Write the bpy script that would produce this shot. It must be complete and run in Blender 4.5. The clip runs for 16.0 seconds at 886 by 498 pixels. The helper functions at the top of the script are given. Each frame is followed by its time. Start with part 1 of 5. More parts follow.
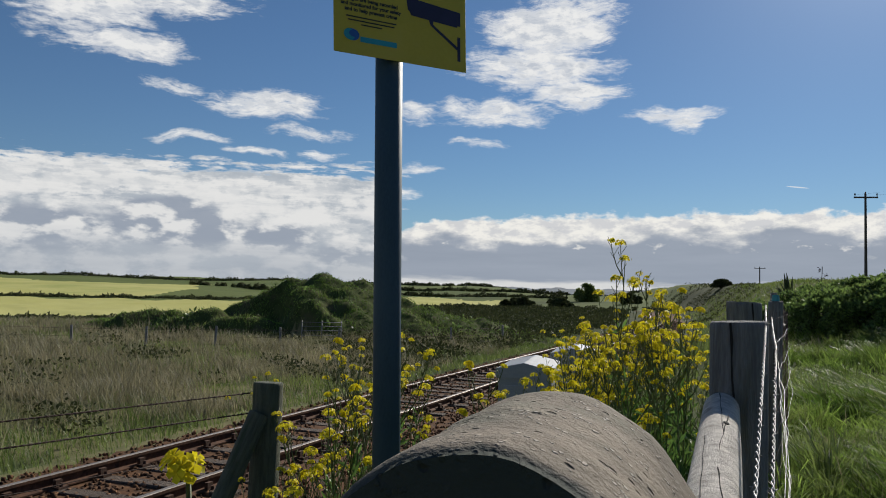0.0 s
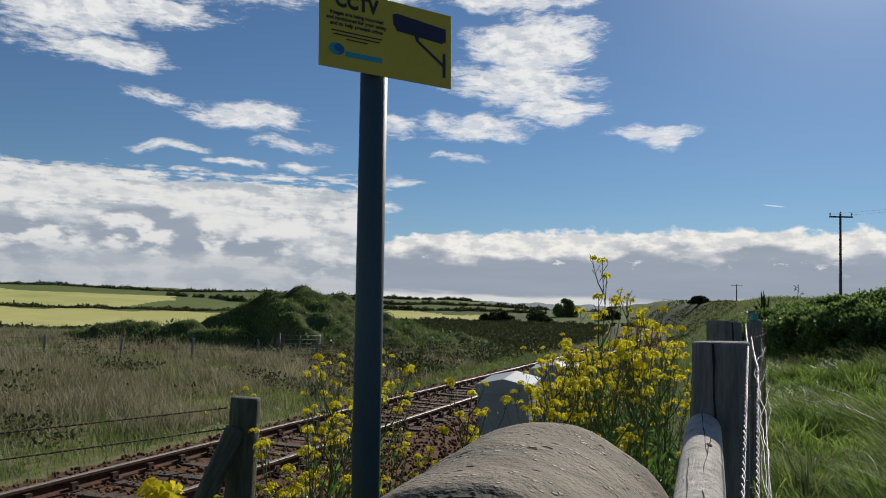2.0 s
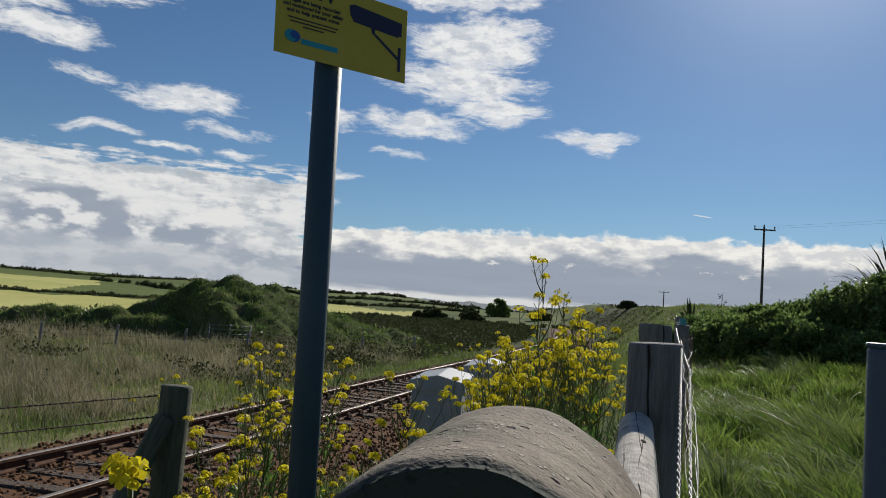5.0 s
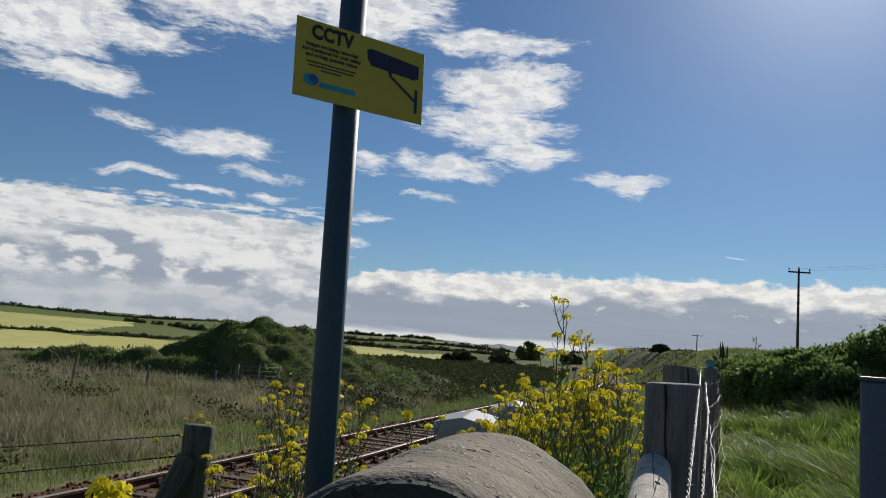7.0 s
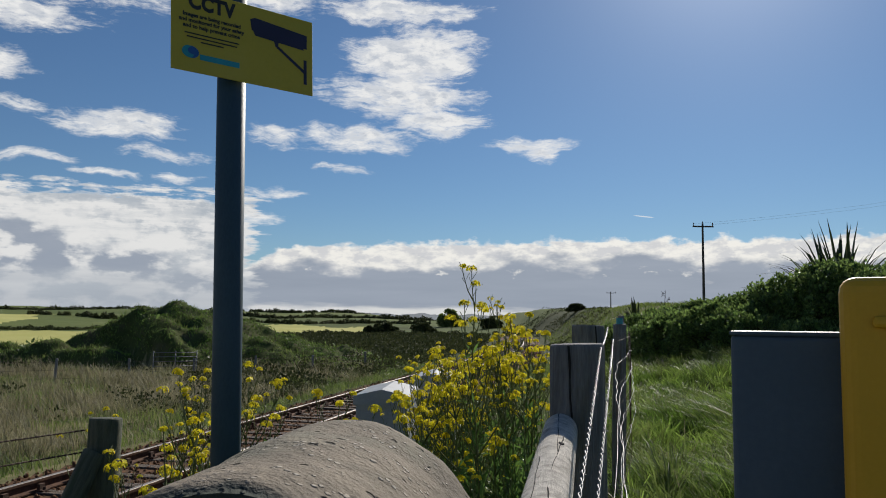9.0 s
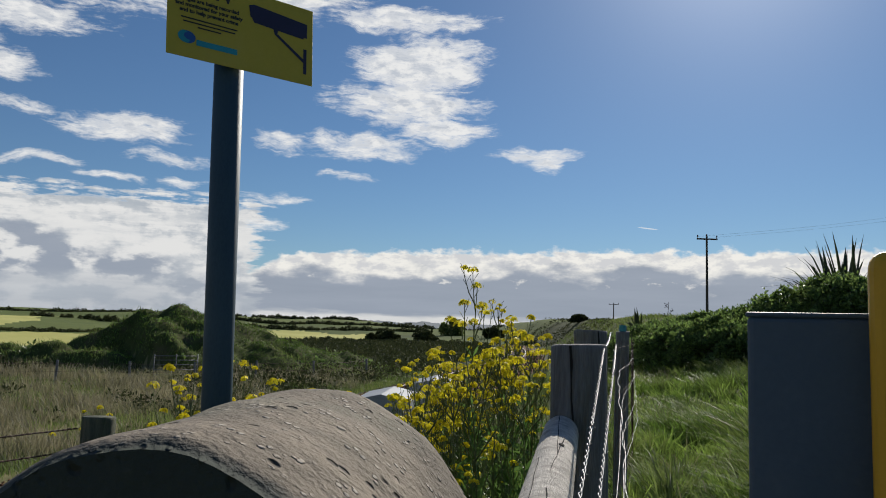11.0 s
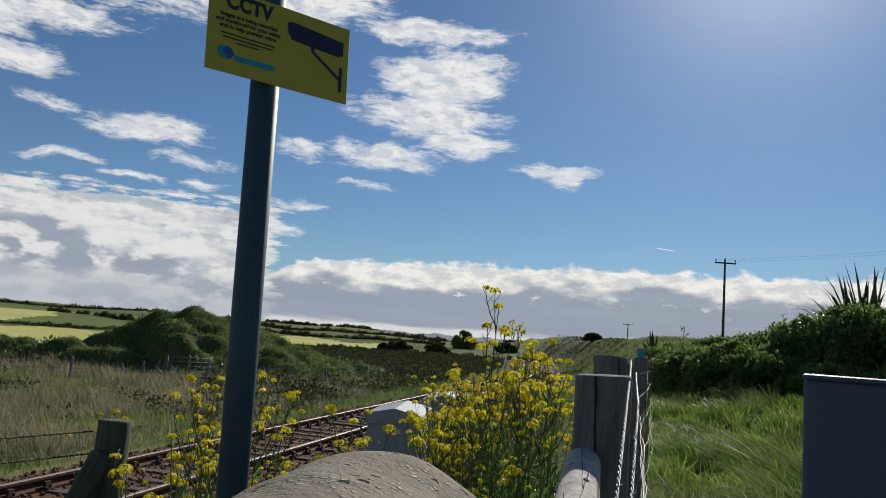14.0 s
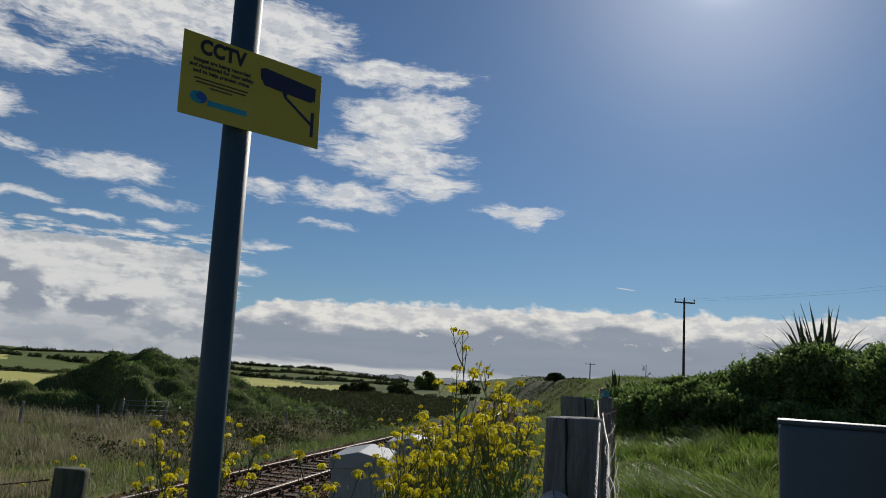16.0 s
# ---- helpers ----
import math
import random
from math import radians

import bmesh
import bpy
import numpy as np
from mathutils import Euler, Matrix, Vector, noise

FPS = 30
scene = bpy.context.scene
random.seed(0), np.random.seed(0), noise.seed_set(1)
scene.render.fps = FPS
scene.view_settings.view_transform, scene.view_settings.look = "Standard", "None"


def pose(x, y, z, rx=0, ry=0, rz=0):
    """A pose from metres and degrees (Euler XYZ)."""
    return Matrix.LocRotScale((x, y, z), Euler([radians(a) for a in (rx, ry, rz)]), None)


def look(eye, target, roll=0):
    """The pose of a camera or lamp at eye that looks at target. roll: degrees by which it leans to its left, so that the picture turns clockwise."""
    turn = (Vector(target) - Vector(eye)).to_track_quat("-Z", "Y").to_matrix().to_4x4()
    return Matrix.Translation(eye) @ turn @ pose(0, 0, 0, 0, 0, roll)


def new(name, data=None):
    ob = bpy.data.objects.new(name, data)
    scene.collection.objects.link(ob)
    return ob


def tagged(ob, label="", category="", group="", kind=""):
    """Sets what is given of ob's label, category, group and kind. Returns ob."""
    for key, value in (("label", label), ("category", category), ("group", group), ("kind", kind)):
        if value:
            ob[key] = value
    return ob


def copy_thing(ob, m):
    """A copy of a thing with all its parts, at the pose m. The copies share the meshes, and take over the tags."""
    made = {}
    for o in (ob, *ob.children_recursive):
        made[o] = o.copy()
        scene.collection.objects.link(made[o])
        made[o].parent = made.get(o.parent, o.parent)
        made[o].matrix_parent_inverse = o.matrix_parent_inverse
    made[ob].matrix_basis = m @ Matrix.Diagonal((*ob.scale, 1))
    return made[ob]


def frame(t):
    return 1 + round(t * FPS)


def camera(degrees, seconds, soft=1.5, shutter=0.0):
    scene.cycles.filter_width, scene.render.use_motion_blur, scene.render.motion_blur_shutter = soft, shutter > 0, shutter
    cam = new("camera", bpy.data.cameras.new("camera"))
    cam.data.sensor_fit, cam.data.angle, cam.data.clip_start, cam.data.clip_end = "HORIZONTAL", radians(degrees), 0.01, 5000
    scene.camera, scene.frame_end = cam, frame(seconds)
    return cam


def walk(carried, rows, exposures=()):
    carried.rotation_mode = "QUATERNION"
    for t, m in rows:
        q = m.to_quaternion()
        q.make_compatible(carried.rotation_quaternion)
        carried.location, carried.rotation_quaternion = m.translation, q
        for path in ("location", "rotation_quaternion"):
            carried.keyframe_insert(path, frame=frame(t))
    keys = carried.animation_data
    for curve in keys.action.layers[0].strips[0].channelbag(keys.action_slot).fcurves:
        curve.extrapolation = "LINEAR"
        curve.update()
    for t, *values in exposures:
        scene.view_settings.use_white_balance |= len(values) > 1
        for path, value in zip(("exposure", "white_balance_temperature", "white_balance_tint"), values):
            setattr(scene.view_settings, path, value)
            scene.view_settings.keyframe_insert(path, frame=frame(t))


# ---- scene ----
cam = camera(59.2, 16.0, soft=1.0)
PATH = [
    (0, (0.007, 0.02, 1.495), (-0.031, 2.016, 1.608), 1.4),
    (0.5, (-0.036, -0.005, 1.515), (0.039, 1.99, 1.633), 1.8),
    (1, (-0.026, -0.016, 1.503), (0.07, 1.978, 1.615), 2.3),
    (1.5, (0.0, 0.0, 1.5), (0.06, 1.995, 1.632), 2.2),
    (2, (-0.003, 0.037, 1.505), (0.009, 2.031, 1.655), 2.0),
    (2.5, (-0.009, -0.013, 1.521), (0.058, 1.978, 1.69), 2.2),
    (3, (-0.052, -0.063, 1.532), (0.137, 1.922, 1.687), 1.5),
    (3.2, (-0.045, -0.042, 1.53), (0.195, 1.938, 1.667), 1.6),
    (5.3, (-0.037, 0.03, 1.492), (0.115, 2.018, 1.648), 4.8),
    (5.5, (-0.031, 0.039, 1.495), (0.091, 2.028, 1.668), 4.9),
    (6, (-0.018, 0.054, 1.485), (0.074, 2.041, 1.695), 5.4),
    (6.5, (-0.007, 0.039, 1.472), (0.097, 2.025, 1.687), 5.3),
    (7, (0.007, 0.003, 1.484), (0.099, 1.985, 1.736), 4.4),
    (7.5, (0.009, 0.028, 1.486), (0.067, 2.008, 1.765), 3.2),
    (8, (0.063, 0.072, 1.5), (0.194, 2.053, 1.746), 1.7),
    (8.5, (0.07, 0.078, 1.499), (0.312, 2.052, 1.704), 1.0),
    (9, (0.065, 0.035, 1.495), (0.372, 2.002, 1.681), 0.7),
    (9.2, (0.049, 0.006, 1.495), (0.373, 1.971, 1.681), 0.8),
    (11.5, (0.094, 0.119, 1.456), (0.374, 2.088, 1.668), 2.3),
    (12, (0.071, 0.116, 1.468), (0.332, 2.087, 1.681), 3.0),
    (12.5, (0.035, 0.142, 1.503), (0.272, 2.115, 1.725), 2.9),
    (13, (0.039, 0.148, 1.496), (0.282, 2.12, 1.724), 3.2),
    (13.5, (0.042, 0.133, 1.492), (0.3, 2.103, 1.718), 4.1),
    (14, (0.051, 0.118, 1.494), (0.306, 2.087, 1.731), 4.2),
    (14.5, (0.045, 0.139, 1.539), (0.29, 2.089, 1.91), 3.2),
    (15, (0.051, 0.131, 1.563), (0.326, 2.054, 2.042), 2.9),
    (15.5, (0.032, 0.106, 1.507), (0.341, 2.035, 1.936), 4.3),
    (16, (0.021, 0.1, 1.5), (0.361, 2.041, 1.845), 3.8),
]
walk(cam, [(t, look(eye, target, roll)) for t, eye, target, roll in PATH],
     exposures=[(0.0, 0.0), (14.0, 0.0), (15.0, -0.28), (16.0, -0.24)])

rng = np.random.default_rng(7)

# ---------------------------------------------------------------- node helpers


class Nodes:
    """Short spelling of node trees."""

    def __init__(self, tree):
        self.tree = tree
        tree.nodes.clear()

    def add(self, kind, **inputs):
        node = self.tree.nodes.new(kind)
        for key, value in inputs.items():
            self.put(node.inputs[key.replace("_", " ")], value)
        return node

    def put(self, socket, value):
        if isinstance(value, bpy.types.NodeSocket):
            self.tree.links.new(value, socket)
        else:
            socket.default_value = value

    def math(self, op, *values, clamp=False):
        node = self.tree.nodes.new("ShaderNodeMath")
        node.operation, node.use_clamp = op, clamp
        for socket, value in zip(node.inputs, values):
            self.put(socket, value)
        return node.outputs[0]

    def mix(self, fac, a, b):
        node = self.tree.nodes.new("ShaderNodeMix")
        node.data_type = "RGBA"
        self.put(node.inputs[0], fac)
        self.put(node.inputs[6], a if isinstance(a, bpy.types.NodeSocket) else (*a, 1))
        self.put(node.inputs[7], b if isinstance(b, bpy.types.NodeSocket) else (*b, 1))
        return node.outputs[2]

    def noise(self, vector, scale, detail=4.0, rough=0.55):
        node = self.add("ShaderNodeTexNoise", Scale=scale, Detail=detail, Roughness=rough)
        self.put(node.inputs["Vector"], vector)
        return node.outputs["Fac"]

    def ramp(self, value, low, high):
        node = self.tree.nodes.new("ShaderNodeMapRange")
        node.interpolation_type = "SMOOTHSTEP"
        self.put(node.inputs[0], value)
        node.inputs[1].default_value, node.inputs[2].default_value = low, high
        return node.outputs[0]


# ---------------------------------------------------------------- sky and sun

SUN_AZ, SUN_EL = 30.0, 30.5
world = bpy.data.worlds.new("sky")
scene.world = world
world.use_nodes = True
n = Nodes(world.node_tree)
sky = n.add("ShaderNodeTexSky")
sky.sky_type, sky.sun_disc = "NISHITA", False
sky.sun_elevation, sky.sun_rotation = radians(SUN_EL), radians(SUN_AZ)
sky.air_density, sky.dust_density, sky.ozone_density = 1.0, 0.05, 4.0
way = n.add("ShaderNodeTexCoord").outputs["Generated"]
split = n.add("ShaderNodeSeparateXYZ", Vector=way)
az = n.math("MULTIPLY", n.math("ARCTAN2", split.outputs[0], split.outputs[1]), 57.2958)
el = n.math("MULTIPLY", n.math("ARCSINE", split.outputs[2]), 57.2958)
# high broken clouds: azimuth, elevation, half width, half height, firmness
HIGH = [
    (6.4, 19.3, 5.0, 1.9, 2.0), (5.5, 22.2, 6.0, 0.8, 1.3), (5.6, 16.4, 5.4, 1.9, 1.5), (8.6, 14.3, 3.6, 1.0, 1.5), (2.4, 13.1, 4.4, 0.9, 1.1),
    (-3.6, 13.1, 2.0, 0.6, 0.8), (-14.0, 13.2, 4.0, 1.1, 1.4), (15.3, 12.7, 2.9, 0.5, 1.1), (15.8, 12.2, 1.3, 0.6, 1.1),
]
UPPER_LEFT = [
    (-26.5, 21.0, 5.6, 5.2, 2.0), (-23.4, 16.2, 3.6, 1.2, 1.5), (-14.5, 24.6, 9.8, 3.9, 2.0), (-4.0, 23.9, 6.4, 2.4, 1.8), (-20.5, 19.4, 4.6, 1.1, 1.2),
    (-20.4, 13.8, 2.0, 0.45, 0.8), (-11.0, 11.3, 2.6, 0.45, 0.8), (-10.2, 9.7, 1.6, 0.35, 0.9), (1.4, 10.9, 1.8, 0.3, 0.8), (-3.6, 8.8, 2.0, 0.3, 0.8),
    (-4.6, 7.1, 1.4, 0.5, 1.0), (-15.0, 9.7, 2.2, 0.3, 0.9), (-19.6, 10.4, 2.4, 0.35, 0.9),
]
BELLIES = [(-20.4, 4.4, 4.4, 1.7, 2.2), (-13.3, 3.7, 2.8, 1.1, 1.8), (-28.5, 3.6, 4.5, 1.5, 1.8), (-8.0, 2.6, 2.2, 0.7, 1.0)]


def plane(kx, ky, z, da=0.0, de=0.0):
    """Where in the sky, stretched for a noise."""
    return n.add("ShaderNodeCombineXYZ", X=n.math("MULTIPLY", n.math("ADD", az, da), kx), Y=n.math("MULTIPLY", n.math("ADD", el, de), ky), Z=z).outputs[0]


def centred(value, gain):
    return n.math("MULTIPLY", n.math("SUBTRACT", value, 0.5), gain)


def masses(rows, along, up):
    """How deep inside the nearest of some oval masses."""
    total = None
    for a, e, w, h, firm in rows:
        x = n.math("DIVIDE", n.math("SUBTRACT", along, a), w)
        y = n.math("DIVIDE", n.math("SUBTRACT", up, e), h)
        far = n.math("ADD", n.math("MULTIPLY", x, x), n.math("MULTIPLY", y, y))
        blob = n.math("MULTIPLY", n.math("SUBTRACT", 1.0, far), firm)
        total = blob if total is None else n.math("MAXIMUM", total, blob)
    return n.math("MINIMUM", n.math("MAXIMUM", total, -2.2), 1.5)


def billows(da, de):
    """Rounded heaps, seen from a little aside."""
    return n.noise(plane(0.55, 1.1, 7.0, da, de), 1.0, 9.0, 0.6)


relief = n.ramp(n.math("MULTIPLY", n.math("SUBTRACT", billows(0.0, 0.0), billows(0.5, 0.45)), 6.0), -0.8, 0.6)

# broken, combed-out clouds high up
along = n.math("ADD", az, centred(n.noise(plane(0.15, 0.3, 0.3), 1.0, 3.0), 2.5))
rise = n.math("ADD", el, centred(n.noise(plane(0.22, 0.25, 3.3), 1.0, 3.0), 2.2))
comb = n.add("ShaderNodeCombineXYZ", X=n.math("MULTIPLY", along, 0.30), Y=n.math("MULTIPLY", rise, 2.0), Z=2.0).outputs[0]
soft_part = centred(n.noise(plane(0.45, 0.9, 5.0), 1.0, 8.0, 0.64), 4.0)
fine_part = centred(n.noise(comb, 1.5, 10.0, 0.70), 3.6)
inside = n.math("ADD", n.math("MAXIMUM", masses(HIGH, along, rise), masses(UPPER_LEFT, along, rise)), n.math("ADD", soft_part, fine_part))
high_thick = n.math("MULTIPLY", n.ramp(inside, -0.5, 1.5), 0.97)
high_tone = n.mix(n.math("MULTIPLY", n.math("SUBTRACT", 1.0, relief), n.ramp(inside, 0.5, 1.8)), (1.06, 1.06, 1.05), (0.66, 0.71, 0.79))

# the long bank low over the hills: white heaped tops over a flat grey base
top = n.math("ADD", 5.5, n.math("SUBTRACT", n.math("MULTIPLY", n.ramp(az, -1.0, 12.0), 0.55), n.math("MULTIPLY", n.ramp(az, -1.0, -6.0), 1.4)))
heaps = n.noise(plane(0.50, 0.95, 1.0), 1.0, 9.0, 0.55)
bank = n.math("ADD", n.math("SUBTRACT", top, el), centred(heaps, 2.3))
bank_thick = n.ramp(bank, -0.10, 0.30)
crown = n.math("ADD", n.math("SUBTRACT", el, n.math("ADD", 3.85, n.math("MULTIPLY", n.ramp(az, 8.0, 16.0), 0.5))), centred(n.noise(plane(0.24, 0.55, 9.0), 1.0, 9.0, 0.55), 5.0))
rim = n.ramp(bank, 0.8, 0.2)
crown = n.math("MAXIMUM", n.ramp(crown, -0.40, 0.75), n.math("MULTIPLY", rim, 0.9))
puffs = n.math("SUBTRACT", n.noise(plane(0.75, 1.5, 6.0), 1.0, 8.0, 0.6), n.math("MULTIPLY", n.math("ABSOLUTE", n.math("SUBTRACT", el, 3.7)), 0.17))
crown = n.math("MAXIMUM", crown, n.math("MULTIPLY", n.ramp(puffs, 0.54, 0.66), 0.75))
base_tone = n.mix(n.noise(plane(0.10, 0.9, 4.0), 1.0, 5.0), (0.335, 0.39, 0.48), (0.46, 0.515, 0.61))
bank_tone = n.mix(crown, base_tone, n.mix(relief, (0.80, 0.81, 0.83), (1.10, 1.08, 1.02)))
strip = n.ramp(n.math("ADD", el, centred(n.noise(plane(0.16, 1.3, 8.0), 1.0, 6.0), 1.7)), 1.35, 0.75)
bank_tone = n.mix(n.math("MULTIPLY", strip, 0.85), bank_tone, (0.93, 0.93, 0.91))

# the layered sheet to the left, with dark-bellied heaps in front of it
edge = n.math("MINIMUM", n.math("SUBTRACT", 8.7, el), n.math("MULTIPLY", n.math("SUBTRACT", -4.6, az), 0.7))
sheet = n.math("ADD", edge, n.math("ADD", centred(n.noise(plane(0.22, 1.5, 11.0), 1.0, 9.0, 0.64), 5.5), centred(heaps, 2.4)))
sheet_thick = n.ramp(sheet, -0.25, 0.55)
layers = n.ramp(n.math("ADD", n.noise(plane(0.16, 1.2, 13.0), 1.0, 8.0, 0.62), n.math("MULTIPLY", n.math("SUBTRACT", relief, 0.5), 0.16)), 0.34, 0.64)
sheet_tone = n.mix(n.math("MULTIPLY", layers, n.ramp(el, 3.0, 6.5)), (0.54, 0.595, 0.66), (0.98, 0.98, 0.97))
def heaped(da, de):
    """Larger heaps, seen from a little aside."""
    return n.noise(plane(0.26, 0.52, 21.0, da, de), 1.0, 8.0, 0.56)


swell = n.ramp(n.math("MULTIPLY", n.math("SUBTRACT", heaped(0.0, 0.0), heaped(1.0, 0.9)), 5.5), -0.6, 0.6)
dark_part = n.math("MULTIPLY", n.ramp(n.math("ADD", masses(BELLIES, along, el), centred(n.noise(plane(0.30, 0.6, 15.0), 1.0, 8.0, 0.58), 3.4)), -1.3, 1.3), n.math("SUBTRACT", 1.35, n.math("MULTIPLY", swell, 1.3)))
sheet_tone = n.mix(n.math("MAXIMUM", n.math("MINIMUM", dark_part, 0.92), 0.0), n.mix(n.math("MULTIPLY", swell, n.ramp(el, 9.0, 5.5)), sheet_tone, (0.97, 0.97, 0.96)), (0.38, 0.435, 0.53))
under = n.ramp(n.math("ADD", el, centred(n.noise(plane(0.14, 0.9, 17.0), 1.0, 7.0), 3.5)), 4.2, 1.8)
sheet_tone = n.mix(n.math("MULTIPLY", under, 0.7), sheet_tone, n.mix(n.noise(plane(0.12, 1.2, 19.0), 1.0, 5.0), (0.38, 0.435, 0.52), (0.62, 0.665, 0.72)))

cloud = n.mix(sheet_thick, n.mix(bank_thick, high_tone, bank_tone), sheet_tone)
clear = n.math("MULTIPLY", n.math("SUBTRACT", 1.0, high_thick), n.math("MULTIPLY", n.math("SUBTRACT", 1.0, bank_thick), n.math("SUBTRACT", 1.0, sheet_thick)))
thick = n.math("SUBTRACT", 1.0, clear)
# a short vapour trail
tx = n.math("DIVIDE", n.math("SUBTRACT", az, 23.4), 0.8)
ty = n.math("DIVIDE", n.math("ADD", n.math("SUBTRACT", el, 7.65), n.math("MULTIPLY", n.math("SUBTRACT", az, 23.4), 0.13)), 0.05)
trail = n.ramp(n.math("SUBTRACT", 1.0, n.math("ADD", n.math("MULTIPLY", tx, tx), n.math("MULTIPLY", ty, ty))), 0.0, 0.6)
thick = n.math("MAXIMUM", thick, n.math("MULTIPLY", trail, 0.6))
# brighter air round the sun
toward = Vector((math.sin(radians(SUN_AZ)) * math.cos(radians(SUN_EL)), math.cos(radians(SUN_AZ)) * math.cos(radians(SUN_EL)), math.sin(radians(SUN_EL))))
dot = n.tree.nodes.new("ShaderNodeVectorMath")
dot.operation = "DOT_PRODUCT"
n.put(dot.inputs[0], way)
dot.inputs[1].default_value = toward
near_sun = n.math("MAXIMUM", dot.outputs["Value"], 0.0)
aureole = n.math("ADD", n.math("MULTIPLY", n.math("POWER", near_sun, 1700.0), 1.5), n.math("ADD", n.math("MULTIPLY", n.math("POWER", near_sun, 90.0), 0.30), n.math("MULTIPLY", n.math("POWER", near_sun, 24.0), 0.10)))
air = n.tree.nodes.new("ShaderNodeMix")
air.data_type, air.blend_type = "RGBA", "MULTIPLY"
air.inputs[0].default_value = 1.0
n.put(air.inputs[6], sky.outputs[0])
air.inputs[7].default_value = (0.825, 0.975, 1.10, 1)
blue = n.add("ShaderNodeBackground", Color=air.outputs[2], Strength=0.056)
puff = n.add("ShaderNodeBackground", Color=cloud, Strength=0.78)
glow = n.add("ShaderNodeBackground", Color=(1.0, 0.97, 0.92, 1), Strength=aureole)
blend = n.add("ShaderNodeMixShader")
n.put(blend.inputs[0], n.math("MULTIPLY", thick, n.ramp(el, -0.5, 0.3)))
n.put(blend.inputs[1], blue.outputs[0])
n.put(blend.inputs[2], puff.outputs[0])
both = n.tree.nodes.new("ShaderNodeAddShader")
n.put(both.inputs[0], blend.outputs[0])
n.put(both.inputs[1], glow.outputs[0])
n.put(n.add("ShaderNodeOutputWorld").inputs[0], both.outputs[0])

lamp = bpy.data.lights.new("sun", "SUN")
lamp.energy, lamp.angle, lamp.color = 4.9, radians(0.5), (1.0, 0.94, 0.84)
sun = new("sun", lamp)
sun.matrix_world = look(toward * 100, (0, 0, 0))
scene.view_settings.exposure = 0.0

# ---------------------------------------------------------------- materials


def material(name, a, b, scale=8.0, rough=0.8, metal=0.0, bump=0.3, grain=60.0, stain=None, leaf=0.0, vary=0.0, stretch=(1, 1, 1), spec=0.4):
    """A surface with two scales of variation, bump, and, for leaves, light that shines through."""
    m = bpy.data.materials.new(name)
    m.use_nodes = True
    n = Nodes(m.node_tree)
    spot = n.add("ShaderNodeMapping", Scale=stretch)
    n.put(spot.inputs[0], n.add("ShaderNodeNewGeometry").outputs["Position"] if leaf else n.add("ShaderNodeTexCoord").outputs["Object"])
    at = spot.outputs[0]
    big, small = n.noise(at, scale, 5.0), n.noise(at, grain, 4.0)
    tone = n.mix(n.ramp(n.math("ADD", n.math("MULTIPLY", big, 0.65), n.math("MULTIPLY", small, 0.35)), 0.34, 0.66), a, b)
    if stain:
        tone = n.mix(n.math("MULTIPLY", n.ramp(n.noise(at, scale * 0.37, 6.0, 0.7), 0.5, 0.68), 0.8), tone, stain)
    if vary:
        geo = n.add("ShaderNodeNewGeometry").outputs["Random Per Island"]
        info = n.add("ShaderNodeObjectInfo").outputs["Random"]
        shade = n.math("ADD", 1.0 - vary / 2, n.math("MULTIPLY", n.math("FRACT", n.math("ADD", geo, info)), vary))
        hsv = n.add("ShaderNodeHueSaturation", Color=tone)
        n.put(hsv.inputs["Value"], shade)
        tone = hsv.outputs[0]
    p = n.add("ShaderNodeBsdfPrincipled", Metallic=metal)
    p.inputs["Specular IOR Level"].default_value = spec
    n.put(p.inputs["Base Color"], tone)
    n.put(p.inputs["Roughness"], n.math("ADD", rough - 0.1, n.math("MULTIPLY", small, 0.2), clamp=True))
    if bump:
        b_node = n.add("ShaderNodeBump", Strength=bump, Distance=0.01)
        n.put(b_node.inputs["Height"], n.math("ADD", n.math("MULTIPLY", big, 0.4), small))
        n.put(p.inputs["Normal"], b_node.outputs[0])
    out = p.outputs[0]
    if leaf:
        t = n.add("ShaderNodeBsdfTranslucent", Color=tone)
        mixed = n.add("ShaderNodeMixShader", Fac=leaf)
        n.put(mixed.inputs[1], out)
        n.put(mixed.inputs[2], t.outputs[0])
        out = mixed.outputs[0]
    n.put(n.add("ShaderNodeOutputMaterial").inputs[0], out)
    return m


